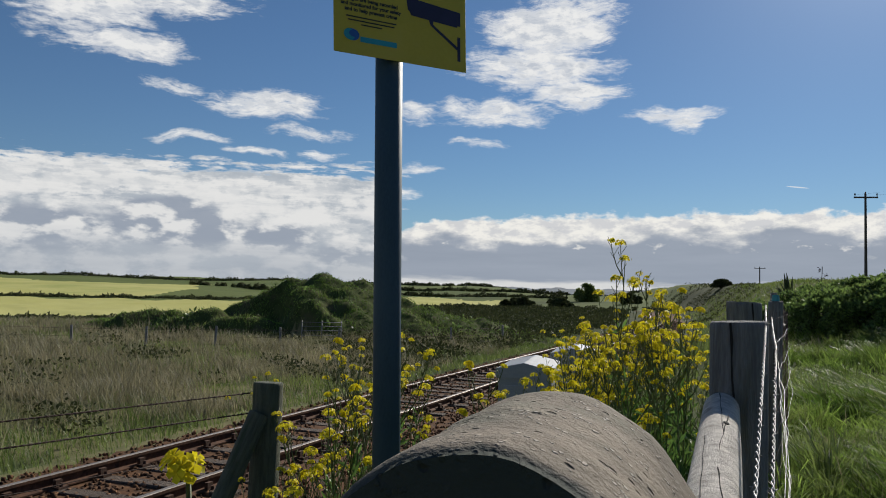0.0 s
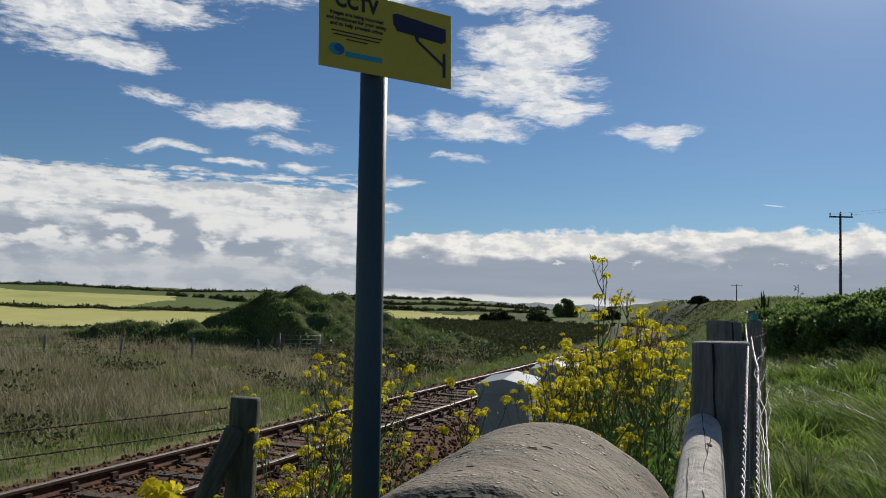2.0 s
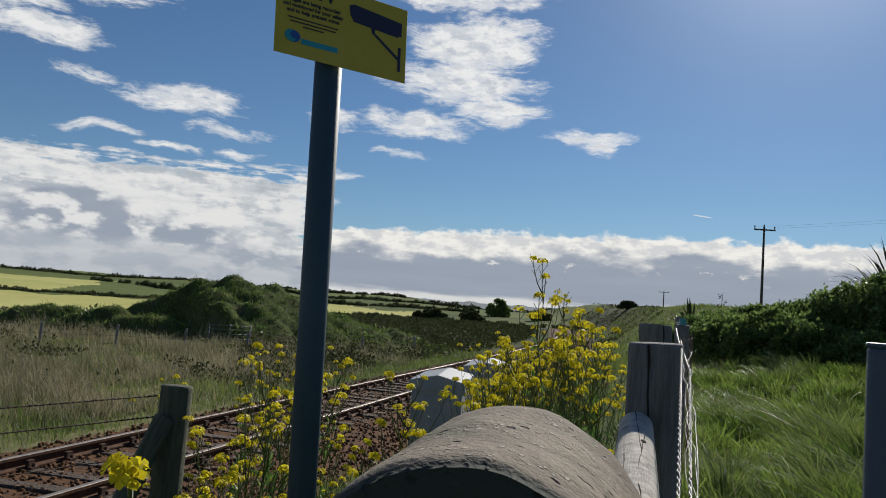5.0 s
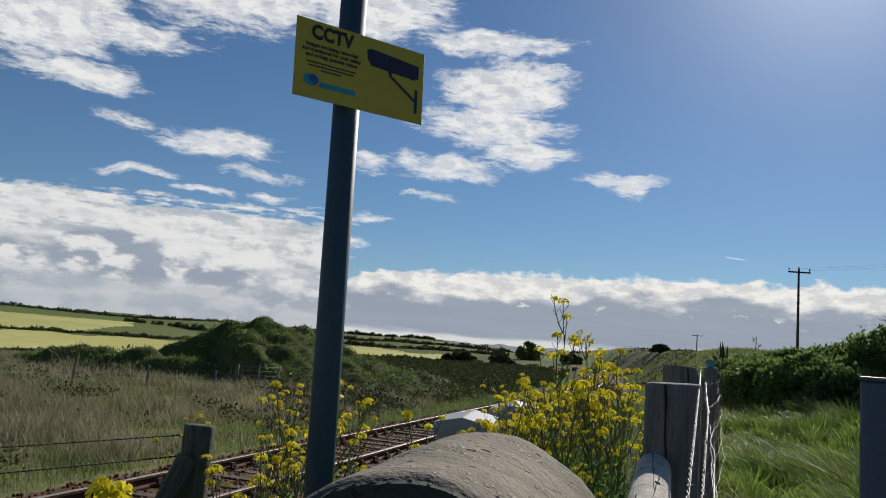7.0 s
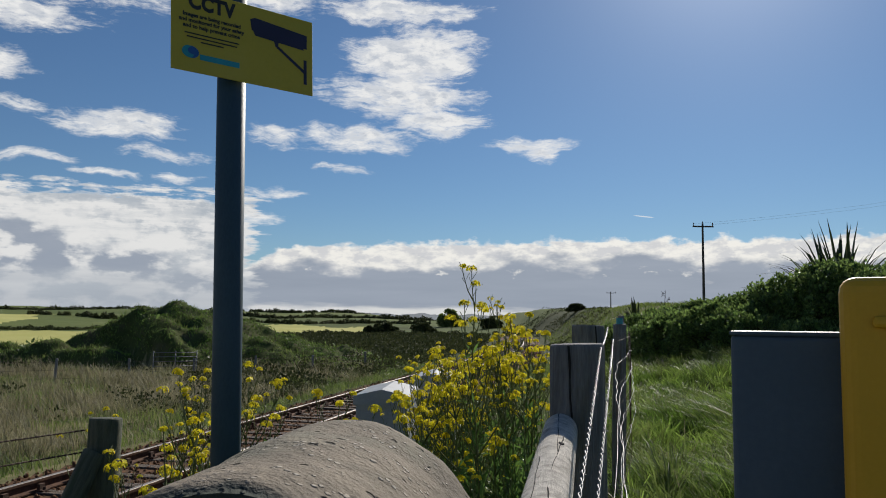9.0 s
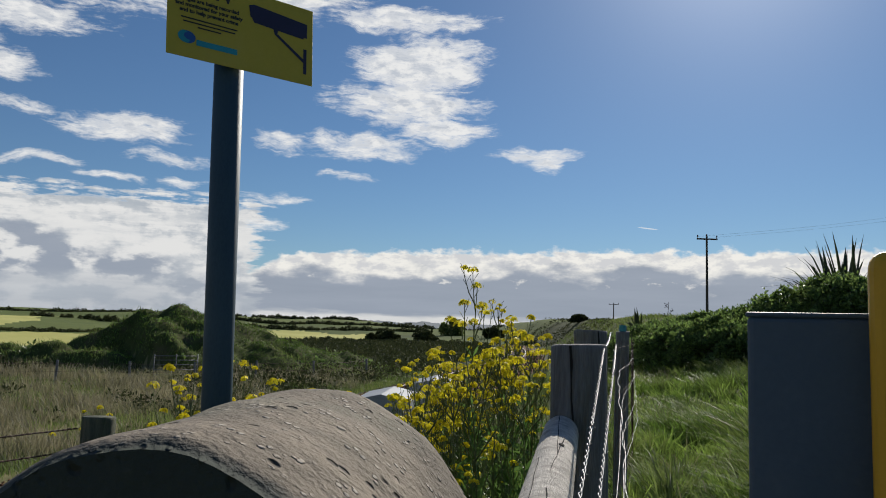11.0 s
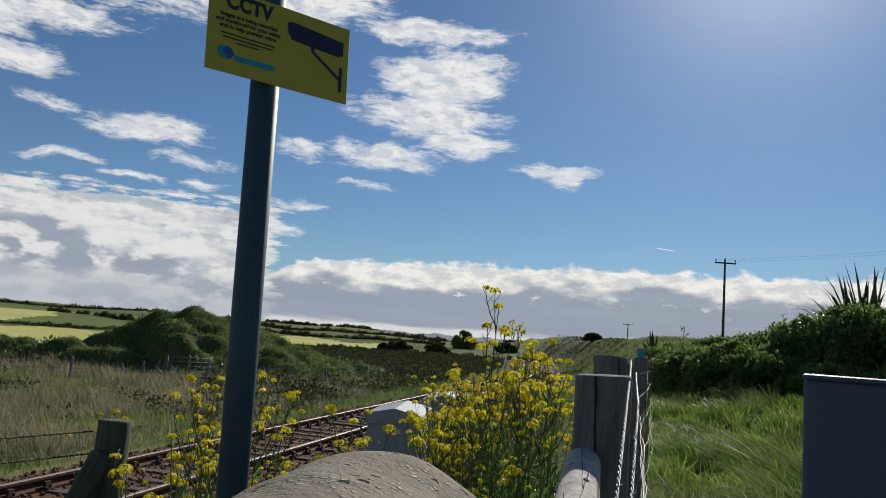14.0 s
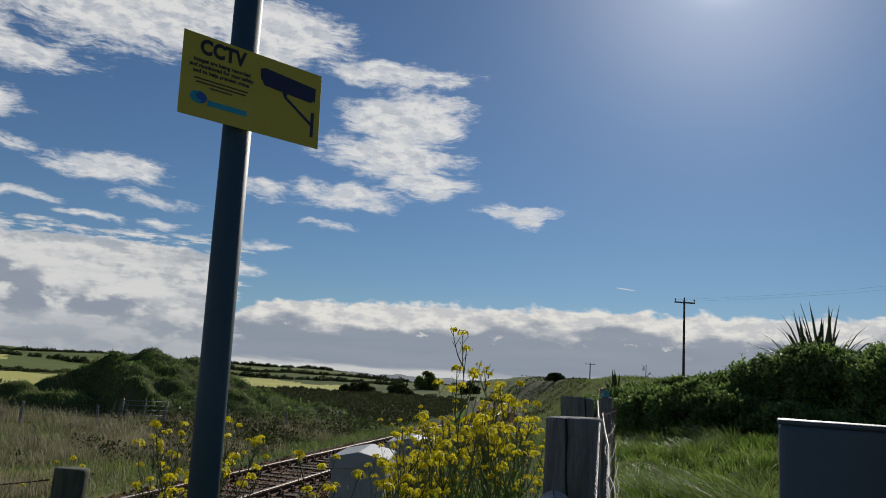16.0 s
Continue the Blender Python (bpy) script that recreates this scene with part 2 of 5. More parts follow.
M = dict(
    soil=material("grassy_soil", (0.045, 0.06, 0.018), (0.09, 0.11, 0.035), 1.5, 0.95, bump=0.6, stain=(0.10, 0.085, 0.05), spec=0.05),
    meadow=material("dry_meadow", (0.13, 0.13, 0.06), (0.22, 0.20, 0.10), 0.8, 0.95, bump=0.6, stain=(0.06, 0.09, 0.03), spec=0.05),
    scrub=material("scrubby_ground", (0.035, 0.05, 0.02), (0.075, 0.085, 0.035), 0.5, 0.95, bump=0.6, spec=0.05),
    field=material("ripening_field", (0.42, 0.41, 0.13), (0.50, 0.48, 0.19), 0.05, 0.95, bump=0.2, stain=(0.30, 0.34, 0.11), spec=0.05),
    hill=material("pasture", (0.08, 0.11, 0.035), (0.15, 0.18, 0.06), 0.02, 0.95, bump=0.2, stain=(0.05, 0.06, 0.03), spec=0.05),
    # the far hills' distance haze is put into this blue-grey base colour
    moor=material("hazy_moorland", (0.16, 0.19, 0.22), (0.22, 0.24, 0.25), 0.004, 0.95, bump=0.0, spec=0.05),
    ballast=material("ballast_stone", (0.075, 0.043, 0.026), (0.19, 0.10, 0.052), 9.0, 0.95, vary=0.8, stain=(0.05, 0.045, 0.04), spec=0.08),
    rust=material("rusty_rail", (0.07, 0.035, 0.022), (0.135, 0.066, 0.038), 14.0, 0.85, 0.1, stain=(0.04, 0.026, 0.02), spec=0.2),
    shiny=material("worn_rail_head", (0.20, 0.17, 0.145), (0.31, 0.27, 0.235), 20.0, 0.55, 0.6, bump=0.05),
    sleeper=material("weathered_sleeper", (0.055, 0.04, 0.03), (0.13, 0.095, 0.07), 5.0, 0.9, bump=0.8, stretch=(1, 9, 9), vary=0.4),
    chair=material("rusty_chair_iron", (0.06, 0.035, 0.025), (0.12, 0.06, 0.035), 25.0, 0.8, 0.3),
    concrete=None,
    wood=material("weathered_post_wood", (0.115, 0.117, 0.12), (0.22, 0.222, 0.225), 7.0, 0.9, bump=0.9, grain=40, stretch=(6, 6, 0.6), stain=(0.11, 0.11, 0.085)),
    wood_rail=material("bleached_rail_wood", (0.42, 0.39, 0.35), (0.68, 0.64, 0.58), 6.0, 0.85, bump=0.9, grain=40, stretch=(6, 0.7, 6), stain=(0.22, 0.19, 0.16)),
    mossy=material("greenish_treated_post", (0.075, 0.085, 0.06), (0.14, 0.145, 0.10), 8.0, 0.9, bump=0.8, stretch=(6, 6, 0.7), stain=(0.05, 0.07, 0.035)),
    crack=material("dark_split", (0.012, 0.011, 0.010), (0.02, 0.018, 0.015), 9, 0.95, bump=0.0),
    wire=material("galvanised_wire", (0.13, 0.133, 0.14), (0.24, 0.245, 0.25), 60, 0.55, 0.6, bump=0.1),
    rustwire=material("rusted_wire", (0.05, 0.035, 0.028), (0.10, 0.06, 0.045), 60, 0.7, 0.4, bump=0.1),
    pole=material("painted_steel_pole", (0.020, 0.050, 0.075), (0.036, 0.074, 0.102), 6, 0.58, 0.0, bump=0.06, grain=180, stain=(0.06, 0.085, 0.10), stretch=(1, 1, 0.35), spec=0.35),
    yellow=material("yellow_sign_face", (0.47, 0.37, 0.035), (0.52, 0.41, 0.045), 5, 0.6, bump=0.02, stain=(0.50, 0.39, 0.06)),
    black=material("black_print", (0.012, 0.012, 0.014), (0.02, 0.02, 0.022), 9, 0.5, bump=0),
    navy=material("navy_print", (0.012, 0.012, 0.045), (0.016, 0.016, 0.06), 9, 0.5, bump=0),
    teal=material("teal_print", (0.01, 0.26, 0.34), (0.02, 0.31, 0.40), 9, 0.5, bump=0),
    blue=material("blue_print", (0.012, 0.09, 0.32), (0.015, 0.11, 0.38), 9, 0.5, bump=0),
    alu=material("sign_back_metal", (0.34, 0.35, 0.36), (0.42, 0.43, 0.44), 20, 0.45, 0.8, bump=0.05),
    cabinet=material("grey_cabinet_paint", (0.27, 0.285, 0.30), (0.33, 0.345, 0.36), 3, 0.5, 0.0, bump=0.08, stain=(0.27, 0.27, 0.26)),
    lid=material("grey_lid_paint", (0.42, 0.44, 0.46), (0.50, 0.52, 0.54), 3, 0.4, bump=0.06, stain=(0.36, 0.36, 0.35)),
    dark=material("dark_gap", (0.02, 0.021, 0.022), (0.03, 0.03, 0.032), 5, 0.9, bump=0),
    slate=material("slate_grey_paint", (0.046, 0.078, 0.118), (0.062, 0.098, 0.142), 5, 0.5, 0.0, bump=0.05, grain=130, stain=(0.085, 0.115, 0.15), spec=0.3),
    box=material("yellow_box_plastic", (0.55, 0.31, 0.012), (0.60, 0.34, 0.02), 4, 0.55, bump=0.03, grain=200, stain=(0.48, 0.27, 0.02)),
    grass=material("long_grass", (0.085, 0.160, 0.022), (0.25, 0.345, 0.075), 0.9, 0.5, bump=0, leaf=0.45, vary=1.2, spec=0.14),
    straw=material("dry_reed", (0.16, 0.15, 0.085), (0.30, 0.27, 0.165), 0.6, 0.6, bump=0, leaf=0.4, vary=0.8, stain=(0.15, 0.17, 0.07)),
    tuft=material("rough_grass", (0.10, 0.15, 0.035), (0.19, 0.23, 0.07), 0.35, 0.55, bump=0, leaf=0.45, vary=0.7),
    stem=material("mustard_stem", (0.085, 0.115, 0.03), (0.16, 0.18, 0.06), 6, 0.55, bump=0, leaf=0.2, vary=0.4),
    leafy=material("mustard_leaf", (0.07, 0.14, 0.03), (0.13, 0.22, 0.05), 6, 0.5, bump=0, leaf=0.45, vary=0.5),
    petal=material("yellow_petal", (0.66, 0.56, 0.016), (0.78, 0.69, 0.04), 10, 0.55, bump=0, leaf=0.5, vary=0.5, spec=0.2),
    bramble=material("bramble_leaf", (0.07, 0.125, 0.032), (0.19, 0.27, 0.075), 0.9, 0.42, bump=0, leaf=0.5, vary=1.2, spec=0.4),
    mound=material("mound_turf", (0.085, 0.17, 0.025), (0.25, 0.36, 0.075), 0.5, 0.7, bump=0, leaf=0.1, vary=0.9, spec=0.1),
    gorse=material("gorse_and_thorn_leaf", (0.040, 0.052, 0.020), (0.085, 0.095, 0.038), 0.25, 0.75, bump=0, leaf=0.2, vary=0.8, spec=0.12),
    flax=material("flax_blade", (0.05, 0.075, 0.035), (0.10, 0.12, 0.05), 3, 0.4, bump=0, leaf=0.25, vary=0.5),
    twig=material("dark_twig", (0.03, 0.026, 0.02), (0.06, 0.05, 0.04), 20, 0.9, bump=0.2),
    creosote=material("creosoted_pole_wood", (0.05, 0.042, 0.035), (0.10, 0.085, 0.07), 4, 0.85, bump=0.3, stretch=(5, 5, 0.5)),
    china=material("brown_insulator_glaze", (0.10, 0.05, 0.03), (0.14, 0.07, 0.04), 20, 0.25, bump=0),
    plinth=material("cast_plinth", (0.22, 0.20, 0.17), (0.34, 0.31, 0.27), 9, 0.9, bump=0.5),
    steel=material("galvanised_gate_steel", (0.14, 0.145, 0.15), (0.20, 0.205, 0.21), 12, 0.6, 0.4, bump=0.05),
    tag=material("teal_cap_plastic", (0.03, 0.22, 0.24), (0.05, 0.28, 0.30), 12, 0.5, bump=0),
)


def concrete_material():
    """Old cast concrete with pale and dark aggregate, pits and lichen, its near end face coloured dark as shade."""
    m = bpy.data.materials.new("weathered_concrete")
    m.use_nodes = True
    n = Nodes(m.node_tree)
    at = n.add("ShaderNodeTexCoord").outputs["Object"]
    big, mid, fine = n.noise(at, 9.0, 5.0), n.noise(at, 55.0, 5.0), n.noise(at, 260.0, 4.0)
    tone = n.mix(n.ramp(big, 0.3, 0.7), (0.13, 0.105, 0.076), (0.26, 0.213, 0.155))
    tone = n.mix(n.math("MULTIPLY", n.ramp(mid, 0.52, 0.70), 0.6), tone, (0.17, 0.14, 0.105))
    stone = n.add("ShaderNodeTexVoronoi", Scale=150.0, Randomness=1.0)
    n.put(stone.inputs["Vector"], at)
    pebble = n.math("MULTIPLY", n.ramp(stone.outputs["Distance"], 0.34, 0.20), n.ramp(n.noise(at, 38.0, 2.0), 0.50, 0.62))
    tone = n.mix(n.math("MULTIPLY", pebble, 0.7), tone, (0.44, 0.40, 0.34))
    hole = n.add("ShaderNodeTexVoronoi", Scale=75.0, Randomness=1.0)
    n.put(hole.inputs["Vector"], at)
    pit = n.math("MULTIPLY", n.ramp(hole.outputs["Distance"], 0.30, 0.14), n.ramp(n.noise(at, 33.0, 2.0), 0.52, 0.60))
    tone = n.mix(pit, tone, (0.09, 0.07, 0.05))
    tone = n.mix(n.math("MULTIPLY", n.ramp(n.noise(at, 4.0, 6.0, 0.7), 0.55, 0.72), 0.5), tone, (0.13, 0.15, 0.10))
    # shade of the near end face, put into the colour with uneven edges
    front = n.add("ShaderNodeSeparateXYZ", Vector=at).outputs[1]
    face_shade = n.math("MULTIPLY", n.ramp(n.math("ADD", front, n.math("MULTIPLY", n.math("SUBTRACT", mid, 0.5), 0.02)), 0.012, 0.002), n.ramp(n.noise(at, 12.0, 5.0), 0.1, 0.36))
    tone = n.mix(n.math("MULTIPLY", face_shade, 0.98), tone, (0.030, 0.040, 0.034))
    p = n.add("ShaderNodeBsdfPrincipled", Roughness=0.9)
    n.put(p.inputs["Base Color"], tone)
    b = n.add("ShaderNodeBump", Strength=0.9, Distance=0.004)
    tall = n.math("SUBTRACT", n.math("ADD", n.math("ADD", mid, n.math("MULTIPLY", fine, 0.5)), n.math("MULTIPLY", pebble, 0.6)), n.math("MULTIPLY", pit, 1.6))
    n.put(b.inputs["Height"], tall)
    n.put(p.inputs["Normal"], b.outputs[0])
    n.put(n.add("ShaderNodeOutputMaterial").inputs[0], p.outputs[0])
    return m


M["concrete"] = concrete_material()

# ---------------------------------------------------------------- mesh helpers


def fast_mesh(name, verts, tris, smooth=False):
    """A mesh from arrays of corners and triangles."""
    verts, tris = np.asarray(verts, np.float32).reshape(-1, 3), np.asarray(tris, np.int32).reshape(-1, 3)
    me = bpy.data.meshes.new(name)
    me.vertices.add(len(verts))
    me.vertices.foreach_set("co", verts.ravel())
    me.loops.add(tris.size)
    me.loops.foreach_set("vertex_index", tris.ravel())
    me.polygons.add(len(tris))
    me.polygons.foreach_set("loop_start", np.arange(0, tris.size, 3, dtype=np.int32))
    if smooth:
        me.polygons.foreach_set("use_smooth", np.ones(len(tris), bool))
    me.update(calc_edges=True)
    return me


def part(name, data, mat, parent=None, label="", at=None):
    """One mesh object, from a bmesh or a mesh, under a thing or a part."""
    if isinstance(data, bmesh.types.BMesh):
        me = bpy.data.meshes.new(name)
        data.to_mesh(me)
        data.free()
    else:
        me = data
    if not me.materials:
        me.materials.append(mat)
    ob = new(name, me)
    if parent:
        ob.parent = parent
    if at is not None:
        ob.matrix_basis = at
    return tagged(ob, label)


def thing(name, label, category, group="", kind="", at=None):
    ob = new(name)
    ob.empty_display_size = 0.1
    if at is not None:
        ob.matrix_basis = at
    return tagged(ob, label, category, group, kind)


def box(bm, size, at=(0, 0, 0), bevel=0.0, segments=2, turn=None):
    got = bmesh.ops.create_cube(bm, size=1.0)["verts"]
    bmesh.ops.scale(bm, verts=got, vec=size)
    if bevel:
        edges = list({e for v in got for e in v.link_edges})
        got = [v for v in bmesh.ops.bevel(bm, geom=edges, offset=bevel, segments=segments, affect="EDGES", profile=0.5)["verts"]]
    m = Matrix.Translation(at) @ (turn or Matrix())
    bmesh.ops.transform(bm, verts=got, matrix=m)
    return got


def tube_arrays(points, radii, sides=6):
    """Corners and triangles of a round tube along points."""
    pts = [Vector(p) for p in points]
    verts, tris = [], []
    for i, p in enumerate(pts):
        d = (pts[min(i + 1, len(pts) - 1)] - pts[max(i - 1, 0)]).normalized()
        side = d.cross(Vector((0.13, 0.31, 1)) if abs(d.z) < 0.9 else Vector((1, 0.2, 0))).normalized()
        other = d.cross(side)
        for k in range(sides):
            a = 2 * math.pi * k / sides
            verts.append(p + (side * math.cos(a) + other * math.sin(a)) * radii[i])
    for i in range(len(pts) - 1):
        for k in range(sides):
            a, b = i * sides + k, i * sides + (k + 1) % sides
            tris += [(a, b, b + sides), (a, b + sides, a + sides)]
    for base, flip in ((0, True), ((len(pts) - 1) * sides, False)):
        for k in range(1, sides - 1):
            tris.append((base, base + k + 1, base + k) if flip else (base, base + k, base + k + 1))
    return verts, tris


def tubes(name, runs, smooth=True, sides=6):
    """One mesh of several tubes, each given by its points and radii."""
    verts, tris = [], []
    for points, radii in runs:
        v, t = tube_arrays(points, radii, sides)
        tris += [(a + len(verts), b + len(verts), c + len(verts)) for a, b, c in t]
        verts += v
    return fast_mesh(name, [tuple(v) for v in verts], tris, smooth)


def blades(name, roots, heights, widths, leans, bend=0.5):
    """Grass blades: tapered strips that bend over in the direction of leans."""
    k = len(roots)
    face = rng.uniform(0, 2 * np.pi, k)
    side = np.stack([np.cos(face), np.sin(face), np.zeros(k)], 1) * (widths / 2)[:, None]
    up = np.array([0, 0, 1.0])
    levels = []
    for s, w in ((0.0, 1.0), (0.45, 0.85), (0.8, 0.5)):
        c = roots + up * (heights * s * (1 - 0.25 * s * bend))[:, None] + np.c_[leans, np.zeros(k)] * (heights * s * s)[:, None]
        levels += [c - side * w, c + side * w]
    levels.append(roots + up * (heights * (1 - 0.3 * bend))[:, None] + np.c_[leans, np.zeros(k)] * heights[:, None])
    verts = np.stack(levels, 1).reshape(-1, 3)
    one = np.array([(0, 1, 3), (0, 3, 2), (2, 3, 5), (2, 5, 4), (4, 5, 6)])
    return fast_mesh(name, verts, (one[None] + 7 * np.arange(k)[:, None, None]).reshape(-1, 3), True)


def leaves(name, places, sizes, outward=None, slim=0.6):
    """Pointed leaves, folded a little along the middle, turned at random."""
    k = len(places)
    d = rng.normal(size=(k, 3))
    if outward is not None:
        d = d * 0.7 + outward
    d /= np.linalg.norm(d, axis=1)[:, None]
    e = rng.normal(size=(k, 3))
    side = np.cross(d, e)
    side /= np.linalg.norm(side, axis=1)[:, None]
    nor = np.cross(d, side)
    s = sizes[:, None]
    verts = np.stack([places, places + (d * 0.5 + side * slim * 0.5 + nor * 0.08) * s, places + d * s, places + (d * 0.5 - side * slim * 0.5 + nor * 0.08) * s], 1).reshape(-1, 3)
    one = np.array([(0, 1, 2), (0, 2, 3)])
    return fast_mesh(name, verts, (one[None] + 4 * np.arange(k)[:, None, None]).reshape(-1, 3))


# ---------------------------------------------------------------- the lie of the land

SLOPE = 0.366
ALONG = Vector((SLOPE, 1, 0)).normalized()
ACROSS = Vector((ALONG.y, -ALONG.x, 0))


def track_x(y):
    bow = np.clip(np.asarray(y, float) - 40, 0, 90)
    return SLOPE * y - 7.45 - 0.001 * bow**2 - np.maximum(np.asarray(y, float) - 130, 0) * 0.18


def offset(x, y):
    """Metres to the right of the track's middle."""
    return (x - track_x(y)) * 0.939


def smooth(v, a, b):
    s = np.clip((v - a) / (b - a), 0, 1)
    return s * s * (3 - 2 * s)


def ripple(x, y, size):
    return np.sin(x / size * 1.7 + 1.3 * np.sin(y / size)) * np.sin(y / size * 1.3 + 0.9 * np.sin(x / size * 0.7))


def mound_height(x, y):
    """The grassy spoil heap beyond the line: a crest, a spur towards the track and a hollow, steep face beside it."""
    wob = 0.35 * ripple(x, y, 1.3) + 0.5 * ripple(x, y, 2.9)
    crest = np.interp(x + 0.08 * wob, [-24, -19, -15.5, -14, -12.8, -10.9, -9.8, -6.2, -3.8, -2.4, 0, 3, 6], [0, 0.35, 1.1, 1.7, 2.4, 3.4, 3.55, 3.55, 2.4, 1.9, 1.3, 0.7, 0])
    spur = smooth(x + 0.25 * wob, np.interp(y, [41, 45, 49], [-7.6, -10.2, -11.2]), np.interp(y, [41, 45, 49], [-6.0, -8.9, -10.0]))
    reach = 2.3 + 8.6 * spur * (1 - 0.45 * smooth(x, -9.5, -3.5))
    fall = np.where(y < 50, (50 - y) / reach, (y - 50) / 5.0)
    lean = np.clip(1 - fall, 0, 1)
    top = crest * np.where(y < 50, lean ** (1.25 - 0.45 * spur), lean)
    ledge = 1.0 * (1 - smooth(np.hypot((x + 12.0) / 2.6, (y - 45.0) / 0.8) + 0.6 * wob, 0.2, 1.9))
    left = 1.3 * (1 - smooth(np.hypot((x + 17.0) / 2.4, y - 46.5) + wob, 0.2, 3.2))
    knob = 1.5 * (1 - smooth(np.hypot(x + 14.6, y - 46.0) + 0.4 * wob, 0.1, 1.8))
    heap = np.maximum(np.maximum(top, ledge), np.maximum(left, knob))
    return heap + smooth(heap, 0.2, 1.0) * (0.14 * ripple(x, y, 0.75) + 0.10 * ripple(x + 2, y + 5, 0.4) + 0.22 * spur * ripple(x + y * 0.6, y, 0.9))


def ground_z(x, y):
    x, y = np.asarray(x, float), np.asarray(y, float)
    d, a, u = np.hypot(x, y), np.degrees(np.arctan2(x, y)), offset(x, y)
    z = np.interp(u, [-4, -2.7, -2.0, 2.0, 2.8, 4.0, 5.2, 6.3, 7.0, 12], [-1.25, -1.2, -1.0, -1.0, -1.12, -0.9, -0.6, -0.12, 0.0, 0.08])
    ahead = np.abs(a) < 100
    z = z + np.interp(d, [0, 8, 20, 45, 70, 150, 400], [0, 0.05, 0.62, 2.35, 3.1, 3.6, 2.0]) * smooth(u, 5.0, 11.0) * ahead
    begin = np.interp(a, [-180, -13, -4, 180], [70, 70, 148, 148])
    crest = np.interp(a, [-180, -30, -17, -12, 2, 7, 16, 180], [4.0, 4.6, 6.6, 6.2, 6.6, 3.0, 2.0, 2.0])
    z = z + np.clip((d - begin) * 0.026, 0, crest) * (1 - smooth(u, 3, 30) * (d < 140))
    far = smooth(d, 1500, 2800) * np.interp(a, [-180, -20, 0, 6, 14, 22, 180], [0, 0, 14, 26, 22, 8, 0]) * (1 + 0.15 * np.sin(a * 1.9) + 0.08 * np.sin(a * 5.3))
    z = z + far + mound_height(x, y)
    rough = smooth(np.abs(u), 2.4, 4.0) * smooth(d, 2.0, 6.0)
    return z + rough * (0.05 * ripple(x, y, 0.9) + 0.06 * ripple(x + 3, y, 2.3)) + smooth(d, 60, 200) * 0.5 * ripple(x, y, 23.0)


def build_ground():
    angles = np.radians(np.concatenate([np.arange(-56, 66, 0.4), np.arange(66, 304, 2.0)]))
    reach = [0.0]
    reach += list(0.35 * 1.031 ** np.arange(0, 311))
    reach = np.unique(np.round(np.concatenate([reach, np.arange(39, 56, 0.45), np.arange(62, 130, 1.3)]), 3))
    dd, aa = np.meshgrid(reach, angles, indexing="ij")
    x, y = dd * np.sin(aa), dd * np.cos(aa)
    z = ground_z(x, y)
    rows, cols = x.shape
    i, j = np.meshgrid(np.arange(rows - 1), np.arange(cols), indexing="ij")
    k = (j + 1) % cols
    a, b, c, e = i * cols + j, i * cols + k, (i + 1) * cols + k, (i + 1) * cols + j
    tris = np.stack([np.stack([a, c, b], -1), np.stack([a, e, c], -1)], 2).reshape(-1, 3)
    me = fast_mesh("ground", np.stack([x, y, z], -1), tris, True)
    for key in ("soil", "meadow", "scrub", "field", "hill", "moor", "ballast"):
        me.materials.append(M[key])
    mid = np.stack([x, y], -1).reshape(-1, 2)[tris].mean(1)
    d, az_, u = np.hypot(*mid.T), np.degrees(np.arctan2(*mid.T)), offset(*mid.T)
    d = d * (1 + 0.02 * np.sin(az_ * 1.1))
    slot = np.where(u > 2.9, 0, np.where((u <= 2.9) & (u > -1.75), 6, np.where(az_ < -6 + 3 * np.sin(d / 9), 1, 2)))
    left = (az_ < -9) & (u < -5)
    slot = np.where(left & (d > 69), 4, slot)
    slot = np.where(left & (d > 72) & (d < 112), 3, slot)
    slot = np.where(left & (d > 118) & (d < 210) & (az_ < -21.5 + 0.055 * (d - 118) + 0.8 * np.sin(d / 11)), 3, slot)
    slot = np.where((~left) & (az_ < 14) & (d > 146), 4, slot)
    slot = np.where((~left) & (az_ < 3.5) & (d > 150) & (d < 205), 3, slot)
    slot = np.where((d > 160) & (slot < 3), 4, slot)
    slot = np.where((u > 2.9) & (d > 38) & (az_ < 20.5) & (d < 160), 2, slot)
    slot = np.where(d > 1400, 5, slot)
    slot = np.where((mound_height(*mid.T) > 0.15), 0, slot)
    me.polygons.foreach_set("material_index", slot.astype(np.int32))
    tagged(new("ground", me), "uneven grassy ground falling to the railway and rising to pale fields", "ground", kind="structure")


build_ground()

# ---------------------------------------------------------------- the railway


